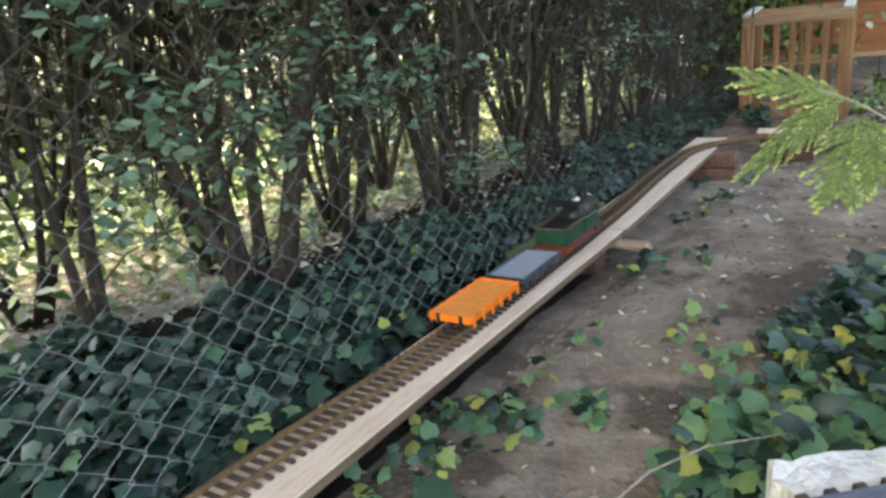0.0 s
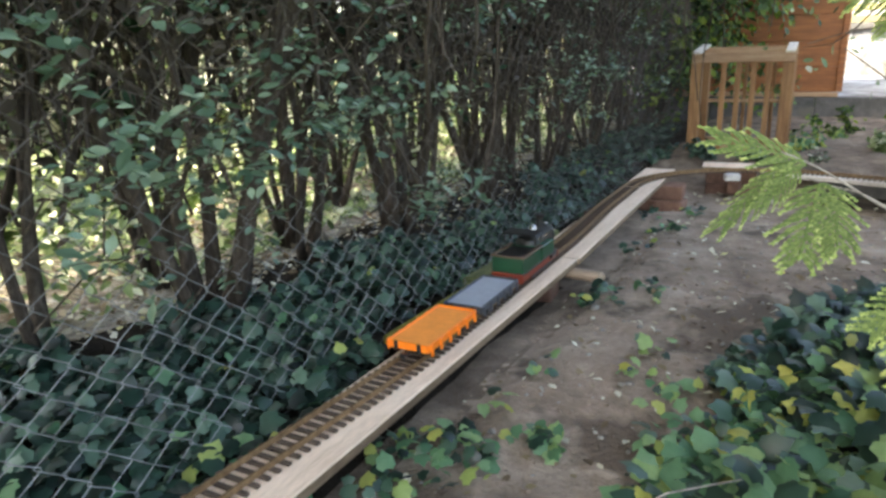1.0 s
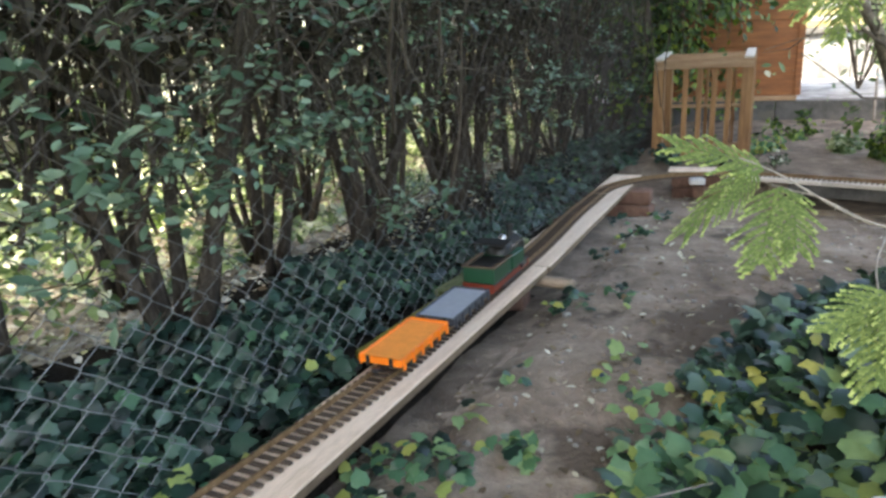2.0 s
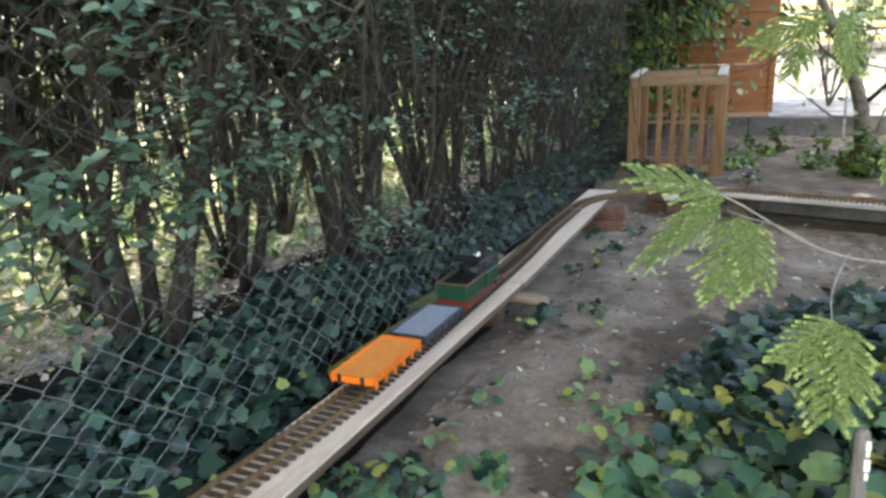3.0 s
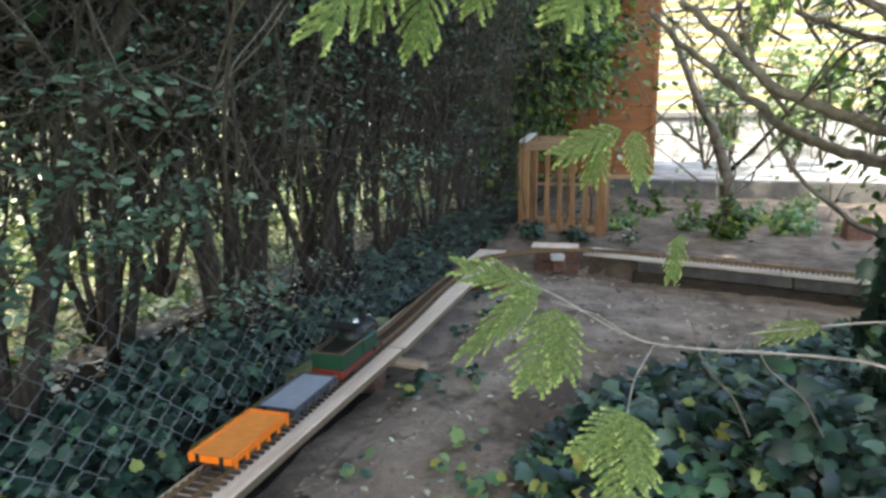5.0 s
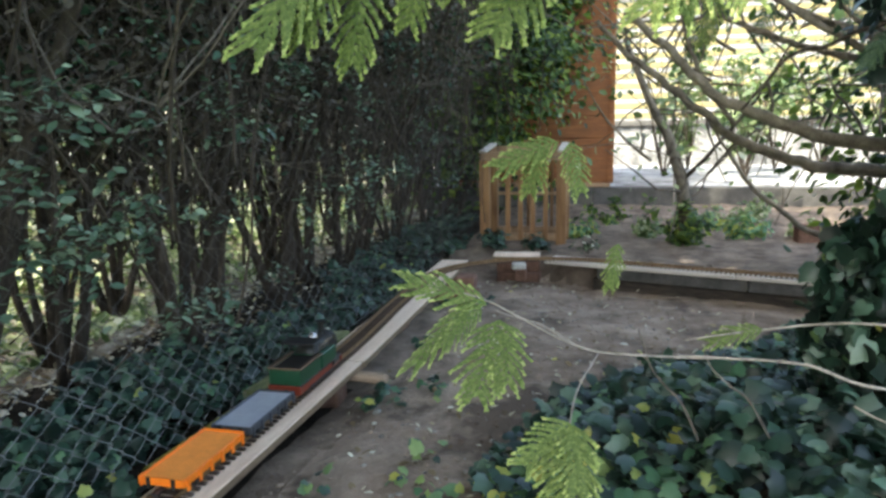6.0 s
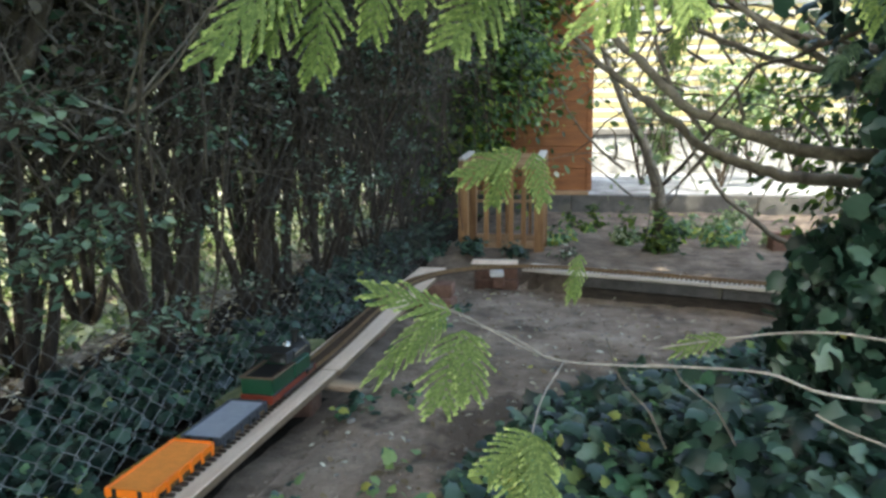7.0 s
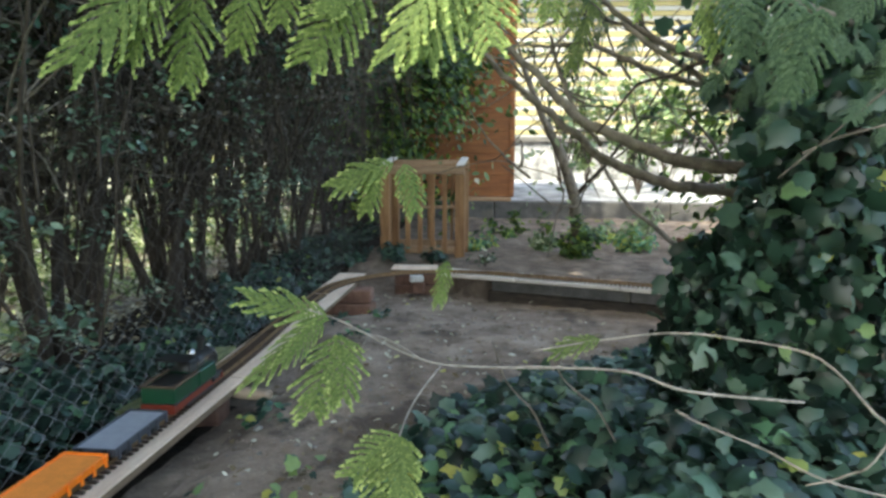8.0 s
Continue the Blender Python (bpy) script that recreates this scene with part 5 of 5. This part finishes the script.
def frond_template(seed):
    """A flat feathery spray of unit length along y: close-set side shoots, each edged with blunt little fingers; pale tips."""
    rng = np.random.default_rng(seed)
    V, F, M = [], [], []

    def finger(p, ang, ln, wd, tip, fall=0.1):
        # scale-leaved shoot tapering to its tip, with a raised back
        o = len(V)
        d = np.array([math.sin(ang), math.cos(ang), 0])
        s = np.array([d[1], -d[0], 0])
        q = np.array(p, float)
        low = np.array([0, 0, -fall * ln])
        V.extend([q, q + d * ln * 0.35 + s * wd + low * 0.3, q + d * ln * 0.75 + s * wd * 0.62 + low * 0.7, q + d * ln + low, q + d * ln * 0.75 - s * wd * 0.62 + low * 0.7, q + d * ln * 0.35 - s * wd + low * 0.3, q + d * ln * 0.55 + np.array([0, 0, wd * 0.6]) + low * 0.5])
        F.extend([(o, o + 1, o + 6), (o + 1, o + 2, o + 6), (o + 2, o + 3, o + 6), (o + 3, o + 4, o + 6), (o + 4, o + 5, o + 6), (o + 5, o, o + 6)])
        M.extend([1 if tip else 0] * 6)

    def curve(y):
        return -0.2 * y * y

    n = 10
    for i in range(16):
        y = 0.78 * i / 16
        finger((0, y, curve(y) + 0.004), rng.normal(0, 0.05), 0.09, 0.016, i > 14)
    for i in range(n):
        y = 0.01 + 0.8 * i / n
        for sgn in (-1, 1):
            yy = y + (0.03 if sgn > 0 else 0)
            # ovate outline, ragged where shoots outgrow their neighbours
            ln = 0.42 * (1 - 0.95 * yy) ** 0.6 * (0.5 + 0.5 * min(1, yy / 0.25)) * rng.uniform(0.75, 1.15)
            ang = sgn * (1.05 - 0.45 * yy) + rng.normal(0, 0.06)
            bend = -sgn * rng.uniform(0.2, 0.4)
            k = max(5, int(ln / 0.036))
            lift = rng.normal(0, 0.012)
            px, py = 0.0, yy
            for j in range(k):
                f = j / k
                a2 = ang + bend * f
                p = (px, py, curve(py) + lift * f - 0.5 * px * px)
                last = f > 0.72
                step = ln / k
                finger(p, a2, step * 1.7, 0.018, last and j > k - 2)
                w2 = (0.042 + 0.02 * math.sin(math.pi * min(f + 0.25, 1))) * (1.0 - 0.3 * f)
                for s2 in (-1, 1):
                    if rng.random() < 0.93:
                        finger(p, a2 + s2 * rng.uniform(0.42, 0.65), w2 * rng.uniform(0.8, 1.25), 0.0155, last and rng.random() < 0.4)
                px += math.sin(a2) * step
                py += math.cos(a2) * step
            for s2 in (-0.45, 0.0, 0.45):
                finger((px, py, curve(py) - 0.5 * px * px), ang + bend + s2, 0.045 * rng.uniform(0.8, 1.2), 0.0105, True)
    return V, F, M


FRONDS = []
for sd in range(4):
    V, F, M = frond_template(900 + sd)
    gm = Geo()
    gm.v, gm.f, gm.m = [tuple(p) for p in V], F, M
    FRONDS.append(gm.mesh("frond", [FROND, TIP]))
OLD_FRONDS = []
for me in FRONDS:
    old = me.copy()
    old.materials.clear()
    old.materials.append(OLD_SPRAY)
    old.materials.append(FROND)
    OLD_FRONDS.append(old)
FROND_COUNT = [0]


def frond(base, tip, width, tilt=0.0, old=False):
    b, t = Vector(base), Vector(tip)
    y = (t - b)
    ln = y.length / 1.1
    y.normalize()
    k = FROND_COUNT[0]
    FROND_COUNT[0] += 1
    view = Vector((0.1, -0.75, 0.75))
    z = (view - y * view.dot(y)).normalized()
    z = Matrix.Rotation(radians(tilt + 14 * math.sin(k * 2.3)), 3, y) @ z
    x = y.cross(z)
    m = Matrix((x, y, z)).transposed().to_4x4()
    sx = width / 0.68
    m = Matrix.Translation(b) @ m @ Matrix.Diagonal((sx, ln, ln * 0.8, 1))
    ob = part("frond", (OLD_FRONDS if old else FRONDS)[k % 4], TREE, "", None)
    ob.matrix_basis = m


# the spray that hangs over the track: end lobe, ragged middle lobe, broad drooping lobe
frond((0.578, -1.117, 0.628), (0.463, -1.155, 0.674), 0.062)
frond((0.565, -1.118, 0.632), (0.487, -1.212, 0.562), 0.046)
frond((0.572, -1.124, 0.624), (0.534, -1.2, 0.588), 0.032)
frond((0.592, -1.13, 0.612), (0.577, -1.24, 0.54), 0.088)
frond((0.606, -1.132, 0.607), (0.613, -1.228, 0.555), 0.065)
# the spray on the side twig
frond((0.677, -1.236, 0.545), (0.626, -1.281, 0.503), 0.06)
frond((0.680, -1.240, 0.543), (0.669, -1.322, 0.466), 0.08)
frond((0.684, -1.242, 0.540), (0.692, -1.305, 0.493), 0.055)
# small sprays on other twigs
frond((0.657, -1.135, 0.808), (0.572, -1.159, 0.778), 0.055)
frond((0.640, -1.137, 0.803), (0.622, -1.150, 0.738), 0.045)
frond((0.668, -1.135, 0.806), (0.690, -1.140, 0.738), 0.042)
frond((0.719, -1.166, 0.706), (0.710, -1.194, 0.652), 0.026)
frond((0.912, -0.913, 0.557), (0.821, -0.912, 0.533), 0.05)
# row of sprays overhead
frond((0.458, -1.235, 0.99), (0.378, -1.322, 0.872), 0.085)
frond((0.462, -1.233, 0.99), (0.41, -1.263, 0.88), 0.08)
frond((0.478, -1.205, 0.98), (0.452, -1.220, 0.852), 0.075)
frond((0.545, -1.229, 0.98), (0.512, -1.224, 0.894), 0.06)
frond((0.58, -1.235, 0.985), (0.565, -1.245, 0.92), 0.06)
frond((0.657, -1.277, 0.96), (0.594, -1.303, 0.878), 0.085)
frond((0.650, -1.301, 0.966), (0.630, -1.320, 0.92), 0.05)
frond((0.756, -1.480, 0.925), (0.708, -1.519, 0.859), 0.05)
frond((0.758, -1.480, 0.925), (0.734, -1.504, 0.856), 0.045)
frond((0.765, -1.470, 0.927), (0.778, -1.491, 0.865), 0.045)
frond((0.812, -1.284, 0.97), (0.815, -1.297, 0.915), 0.045)
frond((0.883, -1.291, 0.97), (0.894, -1.286, 0.918), 0.05)
frond((1.008, -1.116, 1.0), (1.033, -1.109, 0.890), 0.085, 0.0, True)
frond((1.057, -1.131, 0.995), (1.079, -1.124, 0.872), 0.085, 0.0, True)
frond((1.084, -1.135, 0.96), (1.062, -1.117, 0.844), 0.085, 0.0, True)
frond((0.981, -1.109, 1.0), (1.011, -1.104, 0.902), 0.07)


# hanging sprays beside the trunk
_f = np.random.default_rng(97)
for _k in range(34):
    _p = Vector((_f.uniform(1.17, 1.5), _f.uniform(-0.85, -0.5), _f.uniform(0.86, 1.08)))
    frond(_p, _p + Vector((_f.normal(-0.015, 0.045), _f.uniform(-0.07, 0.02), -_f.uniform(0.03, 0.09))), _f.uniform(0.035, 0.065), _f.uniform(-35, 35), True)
for _k in range(9):
    _p = Vector((_f.uniform(0.72, 1.3), _f.uniform(-0.2, 0.3), _f.uniform(1.1, 1.28)))
    frond(_p, _p + Vector((_f.normal(-0.03, 0.05), _f.uniform(-0.08, 0.0), -_f.uniform(0.1, 0.17))), _f.uniform(0.07, 0.11), 0.0, _k % 4 > 0)


# unseen canopy added to keep sun off the foreground
def crown():
    rng = np.random.default_rng(77)
    n = 9600
    place = np.stack([rng.uniform(-2.2, 0.6, n), rng.uniform(-5.6, 1.5, n), rng.uniform(3.2, 5.2, n)], 1)
    place[-1500:, 0] = rng.uniform(0.6, 3.2, 1500)
    # extra clusters that shade the shed front and the near bank
    place[1100:2000] = np.array([-0.5, 2.4, 4.2]) + rng.normal(0, 0.42, (900, 3))
    place[:1100] = np.array([-1.4, -3.9, 4.2]) + rng.normal(0, 0.35, (1100, 3))
    # a gap cut in the unseen canopy to let sun onto the outer sprays
    out = place - np.array([0.84, -1.471, 0.935])
    along = out @ np.array(to_sun)
    place = place[np.linalg.norm(out - along[:, None] * np.array(to_sun), axis=1) > 0.25]
    n = len(place)
    nor = np.stack([rng.normal(0, 0.45, n), rng.normal(0, 0.45, n), np.ones(n)], 1)
    spray = ([(0, 0, 0), (0.22, 0.2, -0.02), (0.34, 0.5, -0.08), (0.15, 0.62, -0.02), (0.1, 1.0, -0.12), (-0.08, 0.7, 0), (-0.32, 0.66, -0.1), (-0.2, 0.25, -0.02), (0, 0.4, 0.04)], [(8, a, a + 1) for a in range(7)] + [(8, 7, 0)], [0] * 8)
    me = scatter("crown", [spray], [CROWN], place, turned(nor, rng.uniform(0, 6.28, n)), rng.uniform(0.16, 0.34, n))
    part("crown", me, TREE, "unseen foliage overhead, placed to block the sun")
    rng = np.random.default_rng(78)
    # unseen boughs added under the canopy
    for k in range(9):
        a = rng.uniform(2.6, 6.0)
        z = rng.uniform(3.0, 4.4)
        r = rng.uniform(1.4, 3.0)
        limb([(1.5, -0.12, z - 0.4), (1.5 + 0.5 * r * math.cos(a), -0.1 + 0.5 * r * math.sin(a), z), (1.5 + r * math.cos(a), -0.1 + r * math.sin(a), z + 0.3)], 0.03, 0.01, BARK)


crown()


def trunk_ivy():
    rng = np.random.default_rng(88)
    n = 7000
    z = rng.uniform(0.12, 1.5, n)
    a = rng.uniform(0, 6.28, n)
    r = rng.uniform(0.07, 0.21, n) + 0.07 * np.sin(z * 7 + a * 2) + 0.05 * np.sin(z * 17 - a * 3) + 0.1 * np.clip(0.9 - z, 0, 1)
    place = np.stack([1.42 + r * np.cos(a) * 1.1, -0.45 + r * np.sin(a), z], 1)
    # a low bulge of ivy leaning out over the bank
    m = 1500
    q = rng.normal(0, 1, (m, 3))
    q *= (rng.random(m) ** 0.4 / np.linalg.norm(q, axis=1))[:, None]
    place[:m] = np.array([1.25, -0.47, 0.44]) + q * np.array([0.17, 0.14, 0.26])
    nor = np.stack([np.cos(a), np.sin(a), np.full(n, 0.25)], 1) + rng.normal(0, 0.75, (n, 3))
    which = (rng.random(n) < 0.03).astype(int)
    t2 = (IVY_LEAF[0], IVY_LEAF[1], [1] * 12)
    me = scatter("climbing_ivy", [IVY_LEAF, t2], [IVY, IVY_NEW_LIT], place, turned(nor, rng.uniform(0, 6.28, n)), 0.017 + 0.038 * rng.random(n) ** 1.6, which)
    thing("climbing_ivy", "large-leaved dark ivy climbing the conifer trunk", "ivy", kind="stuff", me=me)


trunk_ivy()

# ---- painted stake at the near end of the bank ----
def painted_stake():
    p = thing("stake", "grey weathered wooden stake with flecks of white paint", "stake", pose(0.702, -1.34, 0.132, 4, -3, 6))
    g = Geo()
    g.box((0, 0, 0.19), (0.0095, 0.009, 0.38), 0.0022)
    part("post", g.mesh("post", STAKE), p)
    for z, w, h in ((0.3695, 0.0034, 0.008), (0.3625, 0.0026, 0.0045), (0.3535, 0.0042, 0.01), (0.344, 0.0026, 0.006)):
        part("paint_fleck", Geo().box((0.0033, -0.0049, z), (w, 0.0008, h), 0.0003).mesh("paint_fleck", TRIM_WHITE), p, "flaking white paint")


painted_stake()

# ---- slab with track at the camera's side ----
def slab():
    """A broken concrete slab: chipped edges, pitted top."""
    L, W, H, nx, ny = 0.40, 0.20, 0.20, 40, 20
    g = Geo()

    def chip(u, v):
        e = min(u, 1 - u) * L < 0.012 or min(v, 1 - v) * W < 0.012
        x, y = (u - 0.5) * L, (v - 0.5) * W
        k = bump_noise(x, y, 55, 7) * 0.7 + bump_noise(x, y, 140, 8) * 0.5
        z = H / 2 + 0.0022 * bump_noise(x, y, 90, 9) + 0.0015 * bump_noise(x, y, 210, 10)
        return (x - (0.010 * k if u < 0.03 or u > 0.97 else 0), y - (0.006 * k if v < 0.03 or v > 0.97 else 0), z - (0.006 * abs(k) if e else 0))
    top = [chip(i / nx, j / ny) for j in range(ny + 1) for i in range(nx + 1)]
    g.add(top, [(j * (nx + 1) + i, j * (nx + 1) + i + 1, (j + 1) * (nx + 1) + i + 1, (j + 1) * (nx + 1) + i) for j in range(ny) for i in range(nx)])
    rim = [top[i] for i in range(nx)] + [top[j * (nx + 1) + nx] for j in range(ny)] + [top[ny * (nx + 1) + i] for i in range(nx, 0, -1)] + [top[j * (nx + 1)] for j in range(ny, 0, -1)]
    n = len(rim)
    g.add(rim + [(x, y, -H / 2) for x, y, z in rim], [(k, n + k, n + (k + 1) % n, (k + 1) % n) for k in range(n)] + [tuple(n + k for k in reversed(range(n)))])
    thing("slab", "broken pale rough concrete slab beside the ivy bank", "slab", pose(0.776, -1.375, 0.298, 0, 0, 35), me=g.mesh("slab", PALE_STONE))


slab()
track("short dark model track on the concrete slab", lambda s: (0.584 + s * 0.755, -1.502 + s * 0.656, 49.0), 0.36, 0.4005, SLATE_RAIL, "grey-blue rail")


# ---- pebbles and fallen leaves on the soil ----
def pebble_template(seed):
    rng = np.random.default_rng(seed)
    bm = bmesh.new()
    bmesh.ops.create_icosphere(bm, subdivisions=1, radius=0.5)
    vs = [tuple(np.array(v.co) * rng.uniform(0.75, 1.1) * np.array([1.0, 0.75, 0.5])) for v in bm.verts]
    fs = [tuple(v.index for v in f.verts) for f in bm.faces]
    bm.free()
    return vs, fs, [0] * len(fs)


def soil_litter():
    rng = np.random.default_rng(31)
    n = 900
    x, y = rng.uniform(0.0, 1.3, n), rng.uniform(-1.2, 1.6, n)
    keep = x < 0.6 + 0.4 * np.clip(y + 0.5, 0, 2)
    x, y = x[keep], y[keep]
    n = len(x)
    sc = 0.004 + 0.016 * rng.random(n) ** 4
    p = np.array([(a, b, height(a, b) + c * 0.15) for a, b, c in zip(x, y, sc)])
    nor = np.stack([rng.normal(0, 0.2, n), rng.normal(0, 0.2, n), np.ones(n)], 1)
    me = scatter("pebbles", [pebble_template(k) for k in range(4)], [PEBBLE], p, turned(nor, rng.uniform(0, 6.28, n)), sc, rng.integers(0, 4, n))
    thing("pebbles", "small pale pebbles and crumbs strewn over soil", "pebbles", kind="stuff", me=me)
    n = 5200
    x, y = rng.uniform(0.0, 1.4, n), rng.uniform(-1.2, 1.6, n)
    sc = 0.004 + 0.014 * rng.random(n) ** 3
    p = np.array([(a, b, height(a, b) + c * 0.1) for a, b, c in zip(x, y, sc)])
    nor = np.stack([rng.normal(0, 0.3, n), rng.normal(0, 0.3, n), np.ones(n)], 1)
    me = scatter("soil_crumbs", [pebble_template(10 + k) for k in range(4)], [SOIL], p, turned(nor, rng.uniform(0, 6.28, n)), sc, rng.integers(0, 4, n))
    thing("soil_crumbs", "loose crumbs of dry brown soil", "soil", kind="stuff", me=me)
    n = 760
    x, y = rng.uniform(0.0, 1.3, n), rng.uniform(-1.2, 1.9, n)
    p = np.array([(a, b, height(a, b) + 0.006) for a, b in zip(x, y)])
    nor = np.stack([rng.normal(0, 0.35, n), rng.normal(0, 0.35, n), np.ones(n)], 1)
    me = scatter("fallen_leaves", [OVATE], [DRY], p, turned(nor, rng.uniform(0, 6.28, n)), rng.uniform(0.012, 0.034, n))
    thing("fallen_leaves", "dry brown and yellow leaves lying on soil", "leaves", kind="stuff", me=me)
    n = 6400
    x, y = rng.uniform(-2.0, -0.82, n), rng.uniform(-2.0, 4.0, n)
    x[:1200] = -0.85 + 0.4 * rng.random(1200) ** 1.6
    y[:1200] = rng.uniform(-0.75, 4.0, 1200)
    p = np.array([(a, b, height(a, b) + 0.008) for a, b in zip(x, y)])
    nor = np.stack([rng.normal(0, 0.4, n), rng.normal(0, 0.4, n), np.ones(n)], 1)
    me = scatter("fallen_leaves", [OVATE], [DRY], p, turned(nor, rng.uniform(0, 6.28, n)), rng.uniform(0.016, 0.04, n))
    thing("fallen_leaves", "dry pale leaf litter under the hedge", "leaves", kind="stuff", me=me)


soil_litter()
for k, (x, y, c) in enumerate(((0.31, -0.62, 0.022), (0.5, -0.56, 0.018), (0.2, 0.1, 0.03), (0.36, 0.42, 0.028), (0.62, 0.75, 0.03), (0.26, -0.3, 0.02), (0.12, -0.2, 0.035), (0.42, 0.05, 0.024))):
    v, f, m = pebble_template(60 + k)
    gp = Geo().add([tuple(np.array(q) * c) for q in v], f)
    thing("pebble", "pale rounded pebble lying on the soil", "pebble", pose(x, y, height(x, y) + c * 0.12, 0, 0, 40 * k), "pebbles", me=gp.mesh("pebble", PEBBLE, True))
